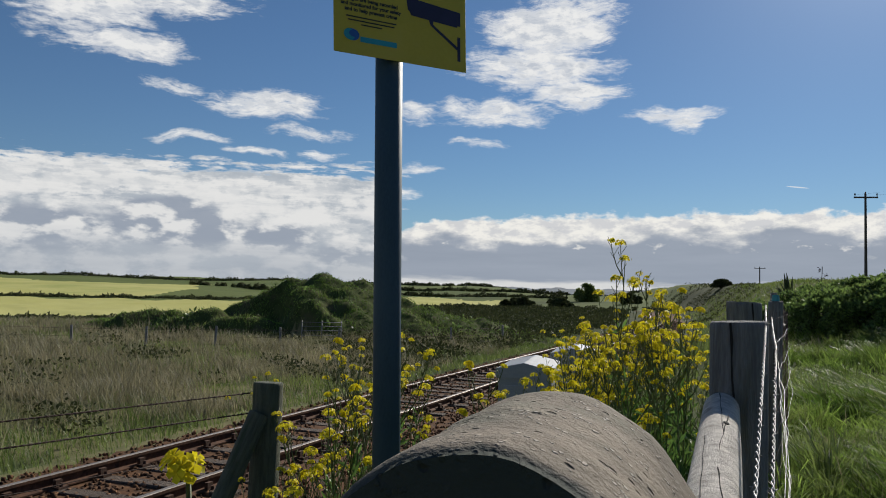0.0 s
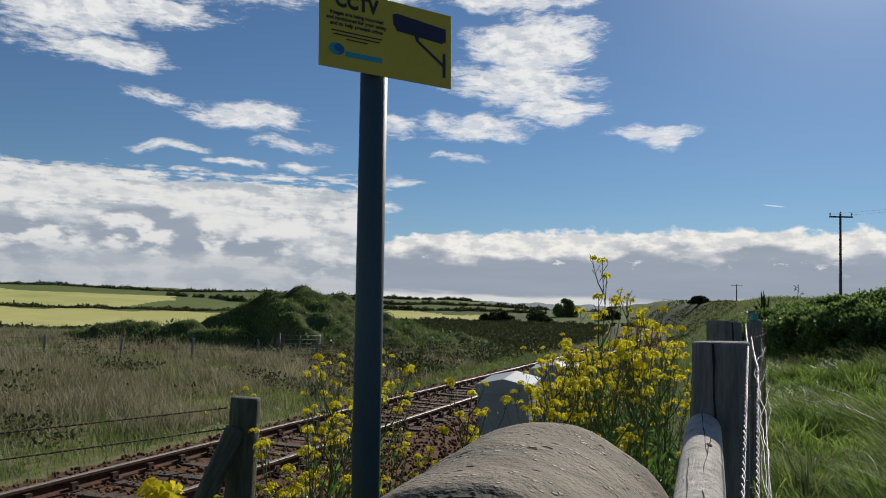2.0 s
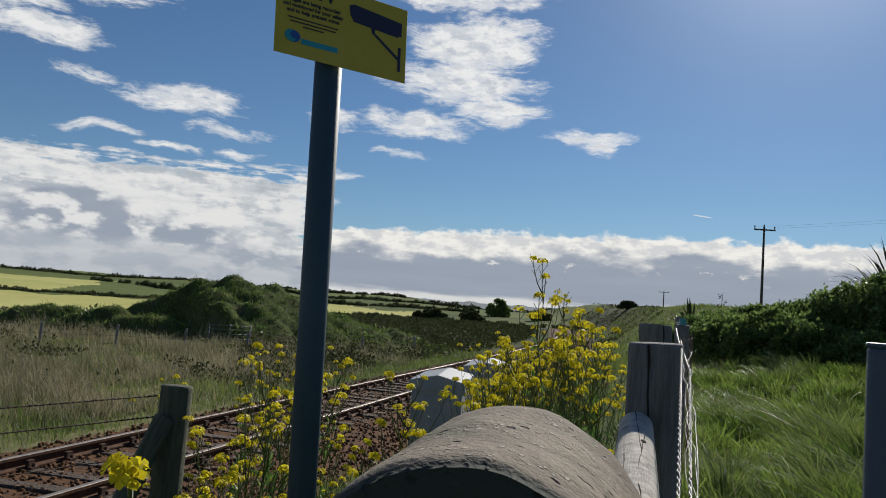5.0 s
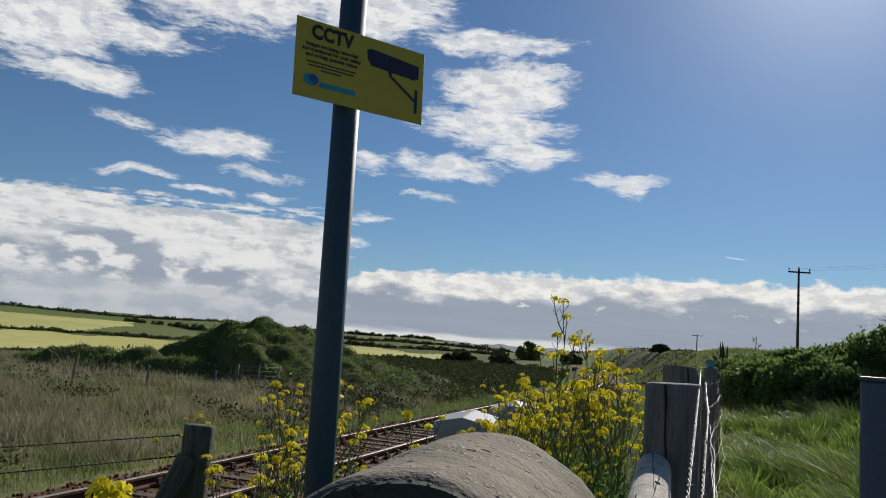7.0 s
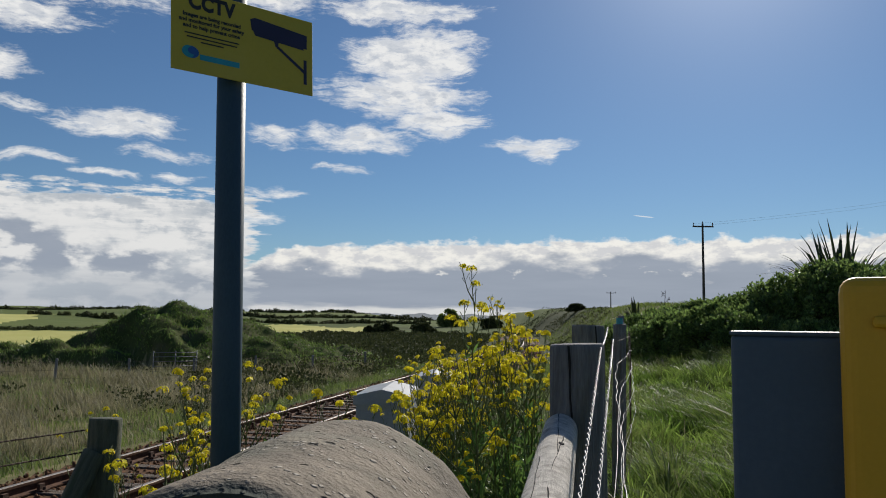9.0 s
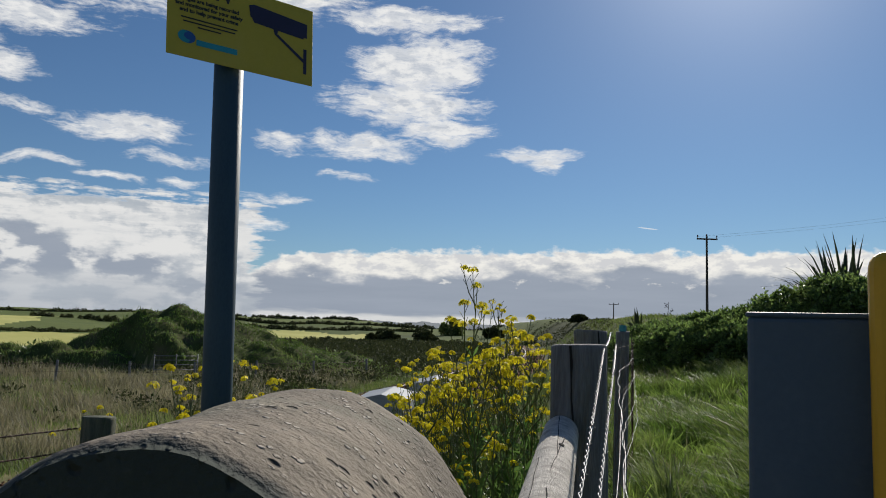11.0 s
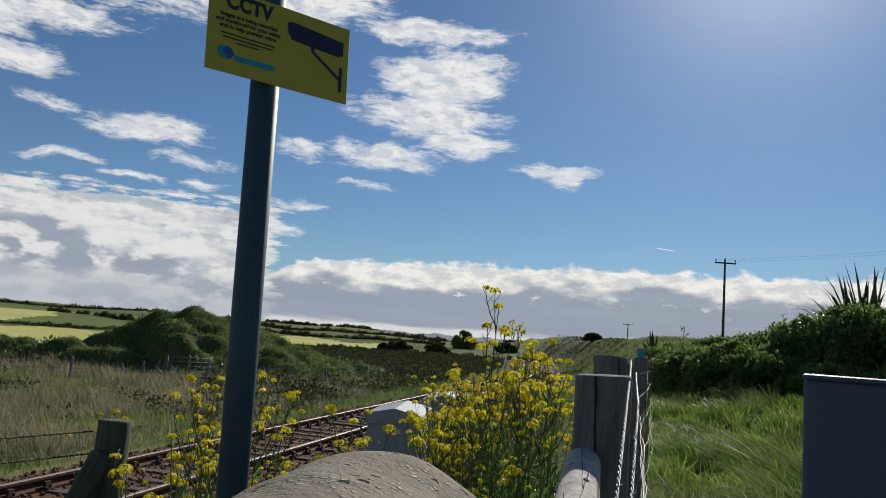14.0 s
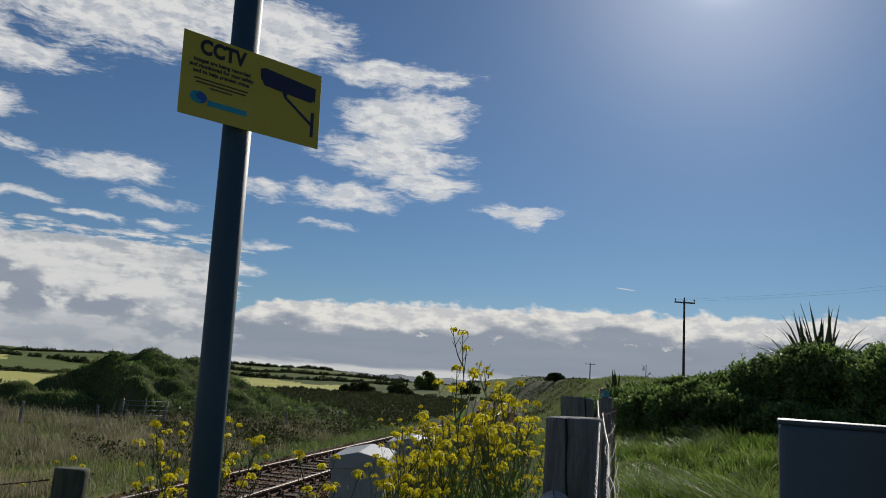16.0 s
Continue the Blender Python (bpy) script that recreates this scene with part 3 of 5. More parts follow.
def build_track():
    track = thing("railway_track", "single rusty railway track on stone ballast, curving away", "railway track", kind="structure")
    gauge = 1.6 + 0.07
    ys = np.concatenate([np.arange(-8, 40, 4.0), np.arange(40, 170, 3.0)])
    profile = [(-0.07, -0.15), (0.07, -0.15), (0.07, -0.135), (0.012, -0.118), (0.010, -0.045), (0.035, -0.035), (0.035, -0.004),
               (0.028, 0.0), (-0.028, 0.0), (-0.035, -0.004), (-0.035, -0.035), (-0.010, -0.045), (-0.012, -0.118), (-0.07, -0.135)]

    def spot(y, side):
        x = float(track_x(y))
        t = Vector((float(track_x(y + 0.5) - track_x(y - 0.5)), 1, 0)).normalized()
        return Vector((x, y, -0.82)) + Vector((t.y, -t.x, 0)) * side, t

    for side in (-gauge / 2, gauge / 2):
        bm = bmesh.new()
        rings = []
        for y in ys:
            p, t = spot(y, side)
            r = Vector((t.y, -t.x, 0))
            rings.append([bm.verts.new(p + r * a * 1.15 + Vector((0, 0, b * 1.15 + 0.012))) for a, b in profile])
        for one, two in zip(rings, rings[1:]):
            for k in range(len(profile)):
                f = bm.faces.new((one[k], one[(k + 1) % len(profile)], two[(k + 1) % len(profile)], two[k]))
                f.material_index = 1 if k in (6, 7) else 0
        bmesh.ops.recalc_face_normals(bm, faces=bm.faces)
        me = bpy.data.meshes.new("rail")
        me.materials.append(M["rust"])
        me.materials.append(M["shiny"])
        bm.to_mesh(me)
        bm.free()
        part("rail", me, None, track, "rusty steel rail with a worn bright head")
    return track, spot, gauge


TRACK, track_spot, GAUGE = build_track()

# ---------------------------------------------------------------- sign on its pole


def lettering(body, size, place, mat, parent, name, spacing=1.0, bold=0.0, width=None):
    """Printed words as a thin mesh, laid in the plane of the sign."""
    curve = bpy.data.curves.new(name, "FONT")
    curve.body, curve.size, curve.space_character, curve.offset = body, size, spacing, bold
    curve.align_x, curve.align_y = "LEFT", "CENTER"
    curve.resolution_u, curve.extrude = 3, 0.0002
    holder = bpy.data.objects.new(name, curve)
    scene.collection.objects.link(holder)
    bpy.context.view_layer.update()
    me = bpy.data.meshes.new_from_object(holder.evaluated_get(bpy.context.evaluated_depsgraph_get()))
    bpy.data.objects.remove(holder)
    xs = [v.co.x for v in me.vertices]
    fit_x = width / (max(xs) - min(xs)) if width else 1.0
    for v in me.vertices:
        v.co.x = (v.co.x - min(xs)) * fit_x
    me.materials.clear()
    part(name, me, mat, parent, at=pose(*place, 90))


def build_sign():
    base = Vector((-0.234, 2.525, -0.2))
    pole_ob = thing("sign_post", "round grey steel pole with a yellow warning sign, set in weeds", "sign post", at=Matrix.Translation(base))
    bm = bmesh.new()
    bmesh.ops.create_cone(bm, cap_ends=True, segments=40, radius1=0.0445, radius2=0.0445, depth=3.6)
    bmesh.ops.translate(bm, verts=bm.verts, vec=(0, 0, 1.7))
    for f in bm.faces:
        f.smooth = len(f.verts) == 4
    lean = Matrix.Translation((0, 0, 2.56)) @ pose(0, 0, 0, 0, -1.2, 0) @ Matrix.Translation((0, 0, -2.56))
    bmesh.ops.transform(bm, verts=bm.verts, matrix=lean)
    pole = part("pole", bm, M["pole"], pole_ob, "grey painted steel tube, darker on its shaded side")
    bm = bmesh.new()
    bmesh.ops.create_cone(bm, cap_ends=True, segments=32, radius1=0.048, radius2=0.044, depth=0.02)
    bmesh.ops.translate(bm, verts=bm.verts, vec=(0, 0, 3.51))
    bmesh.ops.transform(bm, verts=bm.verts, matrix=lean)
    part("cap", bm, M["dark"], pole_ob, "black plastic cap")
    # the plate stands in the plane x, z; its left edge is nearer to the camera
    left, right = Vector((-0.388, 2.343, 2.238)), Vector((0.016, 2.630, 2.238))
    turn = math.degrees(math.atan2(right.y - left.y, right.x - left.x))
    middle = (left + right) / 2 - base
    m = pose(middle.x, middle.y, 2.359 + 0.2, 0, 0, turn) @ pose(0, 0, 0, 0, -2.4, 0)
    bm = bmesh.new()
    box(bm, (0.497, 0.003, 0.252), bevel=0.001, segments=1)
    sign = part("sign_plate", bm, M["yellow"], pole_ob, "yellow plate with black writing and a camera picture", at=m)
    for z in (-0.08, 0.08):
        bm = bmesh.new()
        box(bm, (0.13, 0.012, 0.022), (-0.015, 0.0085, z), bevel=0.002)
        got = bmesh.ops.create_cone(bm, cap_ends=False, segments=24, radius1=0.0475, radius2=0.0475, depth=0.022)["verts"]
        bmesh.ops.translate(bm, verts=got, vec=(-0.015, 0.056, z))
        part("clamp", bm, M["alu"], sign)
    front = -0.0022

    def flat(name, outline, mat, parent):
        bm = bmesh.new()
        fv = [bm.verts.new((x, front - 0.0004, z)) for x, z in outline]
        bv = [bm.verts.new((x, front + 0.0002, z)) for x, z in outline]
        bm.faces.new(fv)
        bm.faces.new(bv[::-1])
        for k in range(len(outline)):
            q = (k + 1) % len(outline)
            bm.faces.new((fv[k], bv[k], bv[q], fv[q]))
        bmesh.ops.recalc_face_normals(bm, faces=bm.faces)
        return part(name, bm, mat, parent)

    lettering("CCTV", 0.062, (-0.195, front, 0.088), M["black"], sign, "heading", 1.05, 0.0030, 0.156)
    for words, z, x, w in (("Images are being recorded", 0.047, -0.212, 0.190), ("and monitored for your safety", 0.030, -0.225, 0.216), ("and to help prevent crime", 0.013, -0.212, 0.188)):
        lettering(words, 0.0165, (x, front, z), M["black"], sign, "notice_line", 1.0, 0.0007, w)
    for x, z, w in ((-0.207, -0.009, 0.18), (-0.200, -0.020, 0.166), (-0.155, -0.031, 0.075)):
        flat("small_print_bar", [(x, z - 0.002), (x + w, z - 0.002), (x + w, z + 0.002), (x, z + 0.002)], M["black"], sign)
    # the operator's mark: a globe shape and a bar
    ring = [(-0.187 + 0.026 * math.cos(a), -0.066 + 0.0185 * math.sin(a)) for a in np.linspace(0, 2 * math.pi, 28)[:-1]]
    flat("globe_mark", ring, M["blue"], sign)
    swoosh = [(-0.189 + 0.0265 * math.cos(a), -0.0655 + 0.019 * math.sin(a)) for a in np.linspace(1.9, 4.9, 14)]
    swoosh += [(-0.180 + 0.017 * math.cos(a), -0.062 + 0.0115 * math.sin(a)) for a in np.linspace(4.9, 1.9, 14)]
    bm_front = front
    front -= 0.0005
    flat("globe_swoosh", swoosh, M["teal"], sign)
    front = bm_front
    flat("name_bar", [(-0.158, -0.085), (-0.026, -0.085), (-0.026, -0.068), (-0.158, -0.068)], M["teal"], sign)
    # picture of a camera on its bracket
    flat("camera_picture", [(0.012, 0.082), (0.030, 0.089), (0.225, 0.074), (0.225, 0.028), (0.212, 0.028), (0.212, 0.022), (0.030, 0.032), (0.022, 0.046), (0.017, 0.048)], M["navy"], sign)
    flat("bracket_arm", [(0.098, 0.029), (0.116, 0.028), (0.114, 0.016), (0.212, -0.044), (0.212, -0.056), (0.104, 0.012)], M["navy"], sign)
    flat("bracket_plate", [(0.212, -0.010), (0.224, -0.010), (0.224, -0.092), (0.212, -0.092)], M["navy"], sign)


build_sign()

# ---------------------------------------------------------------- concrete post close to the camera


def build_concrete_post():
    """A slab with a half-round top; local y runs through it."""
    r, rise, length, tall = 0.169, 0.309, 0.24, 1.435
    rings = 15
    outline = [(-r, 0.0), (-r, 0.5), (-r, 0.95)] + [(-r * math.cos(a), tall - rise + rise * math.sin(a)) for a in np.linspace(0, math.pi, 49)] + [(r, 0.95), (r, 0.5), (r, 0.0)]
    verts, tris = [], []
    ys = [0.0, 0.003, 0.010] + list(np.linspace(0.02, length - 0.02, rings)) + [length - 0.012, length - 0.004, length]
    for y in ys:
        edge = min(y, length - y)
        tuck = 0.005 * (1 - min(edge / 0.012, 1)) ** 2
        for x, z in outline:
            away = Vector((x / r, 0, max(z - (tall - rise), 0) / rise * 0.8)).normalized()
            bump = 0.0026 * noise.noise(Vector((x * 26, y * 26, z * 26))) + 0.0020 * noise.noise(Vector((x * 7, y * 7, z * 7)))
            chip = 0.006 * max(0.0, noise.noise(Vector((x * 12 + 4, 3, z * 12))) - 0.25) if edge < 0.013 else 0
            p = Vector((x, y, z)) + away * (bump - tuck - chip)
            verts.append(tuple(p))
    w = len(outline)
    for i in range(len(ys) - 1):
        for k in range(w - 1):
            a = i * w + k
            tris += [(a, a + 1, a + w + 1), (a, a + w + 1, a + w)]
    for base, flip in ((0, False), ((len(ys) - 1) * w, True)):
        c = len(verts)
        verts.append((0, ys[0] if not flip else ys[-1], tall - rise * 0.9))
        for k in range(w - 1):
            tris.append((base + k, c, base + k + 1) if flip else (base + k, base + k + 1, c))
        tris.append((base + w - 1, c, base) if flip else (base + w - 1, base, c))
    me = fast_mesh("concrete_post", verts, tris, True)
    caps = 2 * w
    flat = np.ones(len(tris), bool)
    flat[-caps:] = False
    me.polygons.foreach_set("use_smooth", flat)
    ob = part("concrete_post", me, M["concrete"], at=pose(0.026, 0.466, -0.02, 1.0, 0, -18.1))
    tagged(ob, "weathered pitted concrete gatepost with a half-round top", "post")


build_concrete_post()

# ---------------------------------------------------------------- fence along the path


def log_mesh(name, length, radius, sides=28, rings=14, seed=0.0, taper=0.0):
    """A round timber along z, slightly uneven, with worn ends."""
    verts, tris = [], []
    zs = [0.0, 0.006] + list(np.linspace(0.02, length - 0.02, rings)) + [length - 0.006, length]
    for z in zs:
        edge = min(z, length - z)
        r = radius * (1 - taper * z / length) * (1 - 0.05 * (1 - min(edge / 0.008, 1)) ** 2)
        for k in range(sides):
            a = 2 * math.pi * k / sides
            b = 1 + 0.05 * noise.noise(Vector((math.cos(a) * 1.3 + seed, math.sin(a) * 1.3, z * 1.4))) + 0.018 * noise.noise(Vector((math.cos(a) * 9, math.sin(a) * 9 + seed, z * 2)))
            verts.append((math.cos(a) * r * b, math.sin(a) * r * b, z + (0.004 * math.cos(a + seed) if z > length - 0.01 else 0)))
    for i in range(len(zs) - 1):
        for k in range(sides):
            a, b = i * sides + k, i * sides + (k + 1) % sides
            tris += [(a, b, b + sides), (a, b + sides, a + sides)]
    for base, flip in ((0, True), ((len(zs) - 1) * sides, False)):
        c = len(verts)
        verts.append((0, 0, zs[0] if flip else zs[-1]))
        for k in range(sides):
            a, b = base + k, base + (k + 1) % sides
            tris.append((b, a, c) if flip else (a, b, c))
    return fast_mesh(name, verts, tris, True)


def split_mesh(radius, length, lean, thin=1.0):
    """A dark drying crack, a sliver proud of the timber by under a millimetre."""
    bm = bmesh.new()
    pts = []
    for k, s in enumerate(np.linspace(0, 1, 9)):
        wide = (0.0035 + 0.0015 * math.sin(k * 2.1)) * (1 - s * 0.7) * thin
        a = lean * s + 0.02 * math.sin(k * 1.7)
        pts.append([bm.verts.new(((radius * 1.03 + d) * math.sin(a + e / radius), -(radius * 1.03 + d) * math.cos(a + e / radius), -s * length)) for d, e in ((0.0, -wide), (0.002, 0), (0.0, wide), (-0.012, 0))])
    for p, q in zip(pts, pts[1:]):
        for k in range(4):
            bm.faces.new((p[k], p[(k + 1) % 4], q[(k + 1) % 4], q[k]))
    bm.faces.new(pts[0][::-1])
    bm.faces.new(pts[-1])
    bmesh.ops.recalc_face_normals(bm, faces=bm.faces)
    return bm


FENCE = [Vector((0.862, 2.445, 1.430)), Vector((1.578, 4.27, 1.486)), Vector((2.47, 6.15, 1.495)), Vector((3.25, 8.05, 1.44)), Vector((4.03, 10.0, 1.52)), Vector((4.85, 12.0, 1.62))]


def build_fence_posts():
    for i, p in enumerate(FENCE):
        g = float(ground_z(p.x, p.y)) - 0.1
        wide = (0.086, 0.090, 0.055, 0.05, 0.05, 0.05)[i]
        post = thing("fence_post", ("grey weathered round strainer post with a long split", "grey weathered round fence post behind the strainer", "slim weathered fence post carrying wire and netting")[min(i, 2)],
                     "fence post", "posts of the wire fence", at=pose(p.x, p.y, g, 0, (0.6, -0.8, 1.5, -1, 0.5, 1)[i], 20 * i))
        part("timber", log_mesh("timber", p.z - g, wide, seed=i * 3.1), M["wood"], post)
        if i < 2:
            part("split", split_mesh(wide, 0.42, 0.25), M["crack"], post, "dark drying crack", at=pose(0, 0, p.z - g - 0.004, 0, 0, -20 * i + (-36 if i == 0 else 5)))
        if i == 2:
            bm = bmesh.new()
            bmesh.ops.create_cone(bm, cap_ends=True, segments=20, radius1=0.03, radius2=0.026, depth=0.05)
            bmesh.ops.translate(bm, verts=bm.verts, vec=(0, 0, p.z - g + 0.026))
            part("cap", bm, M["tag"], post, "teal plastic cap")
    # the rail from the strainer post to the concrete post
    a, b = Vector((0.215, 0.72, 1.09)), Vector((0.80, 2.37, 1.17))
    rail = thing("fence_rail", "bleached round timber rail joining the concrete and wooden posts", "fence rail", at=Matrix.Translation(a) @ (b - a).to_track_quat("Z", "Y").to_matrix().to_4x4())
    long = (b - a).length
    part("timber", log_mesh("timber", long, 0.052, seed=8.0), M["wood_rail"], rail)
    for turn, start, size, lean in ((-6, 0.02, 0.55, 0.35), (24, 0.35, 0.40, -0.3), (-30, 0.6, 0.5, 0.2), (8, 0.9, 0.35, 0.4)):
        part("split", split_mesh(0.0507, size, lean, 0.4), M["crack"], rail, "dark drying crack", at=pose(0, 0, long - start, 0, 0, turn + 180))
    for turn, z in ((165, 0.62), (200, 1.3)):
        bm = bmesh.new()
        bmesh.ops.create_uvsphere(bm, u_segments=10, v_segments=6, radius=0.008)
        bmesh.ops.scale(bm, verts=bm.verts, vec=(1.0, 0.35, 1.5))
        bmesh.ops.translate(bm, verts=bm.verts, vec=(0, -0.0525, z))
        part("knot", bm, M["crack"], rail, "dark knot", at=pose(0, 0, 0, 0, 0, turn))


build_fence_posts()


def wire_mesh(name, points, thick, twist=True, barbs=0.11, steps=0.012, curl=0.0027):
    """Two strands twisted round each other with pointed barbs, or one plain strand."""
    runs, pts = [], [Vector(p) for p in points]
    for a, b in zip(pts, pts[1:]):
        count = max(2, int((b - a).length / steps)) if twist else max(3, int((b - a).length / 0.06))
        d = (b - a).normalized()
        s = d.cross(Vector((0, 0, 1))).normalized()
        o = s.cross(d)
        for phase in ((0, math.pi) if twist else (0,)):
            line = []
            for k in range(count + 1):
                q = a.lerp(b, k / count)
                sag = -0.012 * math.sin(math.pi * k / count)
                w = k * 2 * math.pi * steps / 0.072 + phase
                off = (s * math.cos(w) + o * math.sin(w)) * curl if twist else (s * noise.noise(q * 3.1) + o * noise.noise(q * 2.7 + Vector((5, 5, 5)))) * 0.012
                line.append(q + off + Vector((0, 0, sag)))
            runs.append((line, [thick] * len(line)))
        if twist:
            at = barbs * 0.5
            while at < (b - a).length:
                q = a + d * at + Vector((0, 0, -0.012 * math.sin(math.pi * at / (b - a).length)))
                for k in range(4):
                    ang = rng.uniform(0, 6.28)
                    tip = (s * math.cos(ang) + o * math.sin(ang)) * 0.010 + d * rng.uniform(-0.008, 0.008)
                    runs.append(([q + d * 0.004 * (k - 1.5), q + tip], [thick * 0.9, thick * 0.35]))
                at += barbs * rng.uniform(0.85, 1.15)
    return tubes(name, runs, sides=5)


def build_fence_wires():
    ends = [Vector((0.190, 0.55, 0)), *[Vector((p.x + 0.058 * (1 if k < 2 else 0.7), p.y - 0.100 * (1 if k < 2 else 0.5), 0)) for k, p in enumerate(FENCE)]]
    for drop, twisted, shift in ((0.012, True, 0.0), (0.075, True, 0.035), (0.21, False, 0.06), (0.36, False, 0.075), (0.52, False, 0.09), (0.68, False, 0.105)):
        tops = [1.125] + [p.z for p in FENCE]
        pts = [e + Vector((shift * (0.6 if k == 0 else 0.85), 0, top - drop - (0.03 if k == 0 else 0))) for k, (e, top) in enumerate(zip(ends, tops))]
        ob = part("fence_wire", wire_mesh("fence_wire", pts[:3] if twisted else pts, 0.0015 if twisted else 0.0013, twisted, 0.14, curl=0.0026), M["wire"])
        tagged(ob, "shiny barbed wire of two twisted strands" if twisted else "plain slack galvanised fence wire", "fence wire", "wires of the fence")
    # stock netting on the far stretch
    runs = []
    for a, b in zip(FENCE[1:-1], FENCE[2:]):
        for s in np.arange(0.03, 1, 0.075):
            q = a.lerp(b, s) + Vector((0.10, -0.03, 0))
            runs.append(([q + Vector((0, 0, -0.06)), q + Vector((0.01 * noise.noise(q * 5), 0, -0.5)), q + Vector((0, 0, -1.1))], [0.0012] * 3))
        for h in np.arange(0.10, 1.1, 0.14):
            runs.append(([a + Vector((0.10, -0.03, -h)), b + Vector((0.10, -0.03, -h))], [0.0012] * 2))
    tagged(part("stock_netting", tubes("stock_netting", runs, sides=4), M["rustwire"]), "fine dull wire netting stretched along the fence posts", "netting")


build_fence_wires()

# ---------------------------------------------------------------- fence by the track


def build_low_fence():
    p = Vector((-1.195, 4.97, 0))
    g = float(ground_z(p.x, p.y)) - 0.1
    post = thing("corner_post", "dark mossy round corner post with a leaning brace", "fence post", at=pose(p.x, p.y, g, 0, 0.8, 0))
    part("timber", log_mesh("timber", 0.905 - g, 0.092, seed=1.7), M["mossy"], post)
    a, b = Vector((-0.56, -0.72, 0.0)), Vector((-0.03, -0.09, 0.72 - g))
    part("brace", log_mesh("brace", (b - a).length, 0.062, seed=5.0), M["mossy"], post, "round brace leaning against the post", at=Matrix.Translation(a) @ (b - a).to_track_quat("Z", "Y").to_matrix().to_4x4())
    far = Vector((-4.0, 0.9, 0))
    gf = float(ground_z(far.x, far.y)) - 0.1
    end = thing("end_post", "dark round fence post beside the railway", "fence post", at=pose(far.x, far.y, gf))
    part("timber", log_mesh("timber", 0.93 - gf, 0.07, seed=2.2), M["mossy"], end)
    for h in (0.845, 0.72, 0.50):
        start, stop = Vector((p.x - 0.07, p.y - 0.07, h)), Vector((far.x, far.y, h + 0.03))
        tagged(part("strand", wire_mesh("strand", [start, stop], 0.0028, h > 0.6, 0.13), M["rustwire"]), "rusty barbed wire strand above the grass" if h > 0.6 else "plain rusty wire above the grass", "fence wire", "wires by the railway")


build_low_fence()

# ---------------------------------------------------------------- trackside cabinets


def build_cabinet(x, y, turn, label, wide=0.72, deep=1.05, top=0.87):
    g = float(ground_z(x, y)) - 0.05
    cab = thing("trackside_cabinet", label, "cabinet", "cabinets beside the track", at=pose(x, y, g, 0, 0, turn))
    tall = top - g
    bm = bmesh.new()
    box(bm, (wide, deep, tall - 0.09), (wide / 2, deep / 2, (tall - 0.09) / 2 + 0.0), bevel=0.006)
    part("body", bm, M["cabinet"], cab)
    bm = bmesh.new()
    over = 0.025
    outline = [(-over, tall - 0.09), (-over, tall), (wide / 2, tall + 0.06), (wide + over, tall), (wide + over, tall - 0.09)]
    ends = [[bm.verts.new((a, d, c)) for a, c in outline] for d in (-over, deep + over)]
    bm.faces.new(ends[0])
    bm.faces.new(ends[1][::-1])
    for k in range(len(outline)):
        q = (k + 1) % len(outline)
        bm.faces.new((ends[0][k], ends[1][k], ends[1][q], ends[0][q]))
    bmesh.ops.recalc_face_normals(bm, faces=bm.faces)
    bmesh.ops.bevel(bm, geom=list(bm.edges), offset=0.005, segments=2, affect="EDGES")
    part("lid", bm, M["cabinet"], cab, "ridged lid, bright on its sunny slope")
    bm = bmesh.new()
    box(bm, (wide - 0.06, 0.012, tall - 0.22), (wide / 2, -0.004, (tall - 0.09) / 2), bevel=0.003)
    door = part("door", bm, M["cabinet"], cab)
    bm = bmesh.new()
    box(bm, (0.02, 0.03, 0.12), (wide * 0.82, -0.022, tall * 0.55), bevel=0.004)
    part("handle", bm, M["dark"], door, "dark lever handle")
    bm = bmesh.new()
    box(bm, (wide + 0.12, deep + 0.12, 0.12), (wide / 2, deep / 2, 0.0), bevel=0.01)
    part("plinth", bm, M["plinth"], cab, "concrete plinth")


build_cabinet(0.42, 7.46, -12, "grey steel trackside cabinet with a pale ridged lid among flowers", wide=0.48, top=0.80)
build_cabinet(1.14, 9.2, -12, "second grey trackside cabinet with a pale lid behind flowers", wide=0.50, top=0.83)

# ---------------------------------------------------------------- grey post and yellow box by the path


def build_grey_post():
    post = thing("steel_post", "broad slate-grey painted steel post with a flat top", "post", at=pose(0.518, 0.850, -0.02, 0, 0, -33))
    wide, deep, tall = 0.19, 0.10, 1.505
    bm = bmesh.new()
    box(bm, (wide, deep, tall), (wide / 2, deep / 2, tall / 2), bevel=0.006, segments=3)
    part("shaft", bm, M["slate"], post)
    bm = bmesh.new()
    box(bm, (wide + 0.003, deep + 0.003, 0.005), (wide / 2, deep / 2, tall + 0.0015), bevel=0.002)
    part("top_plate", bm, M["slate"], post, "flat top plate with a bright worn edge")
    unit = thing("yellow_box", "yellow plastic box with rounded corners fixed to the post", "box", at=pose(0.576, 0.745, 1.045, 0, 0, -37))
    bm = bmesh.new()
    box(bm, (0.26, 0.11, 0.50), (0.13, 0.055, 0.25), bevel=0.016, segments=4)
    part("case", bm, M["box"], unit)
    bm = bmesh.new()
    box(bm, (0.20, 0.012, 0.012), (0.13, -0.004, 0.455), bevel=0.004)
    part("catch", bm, M["box"], unit, "moulded lip across the front")
    bm = bmesh.new()
    box(bm, (0.06, 0.05, 0.10), (0.03, 0.124, 0.2), bevel=0.004)
    part("mounting_bracket", bm, M["slate"], unit, "grey bracket between box and post")


build_grey_post()

# ---------------------------------------------------------------- telegraph poles and far fence


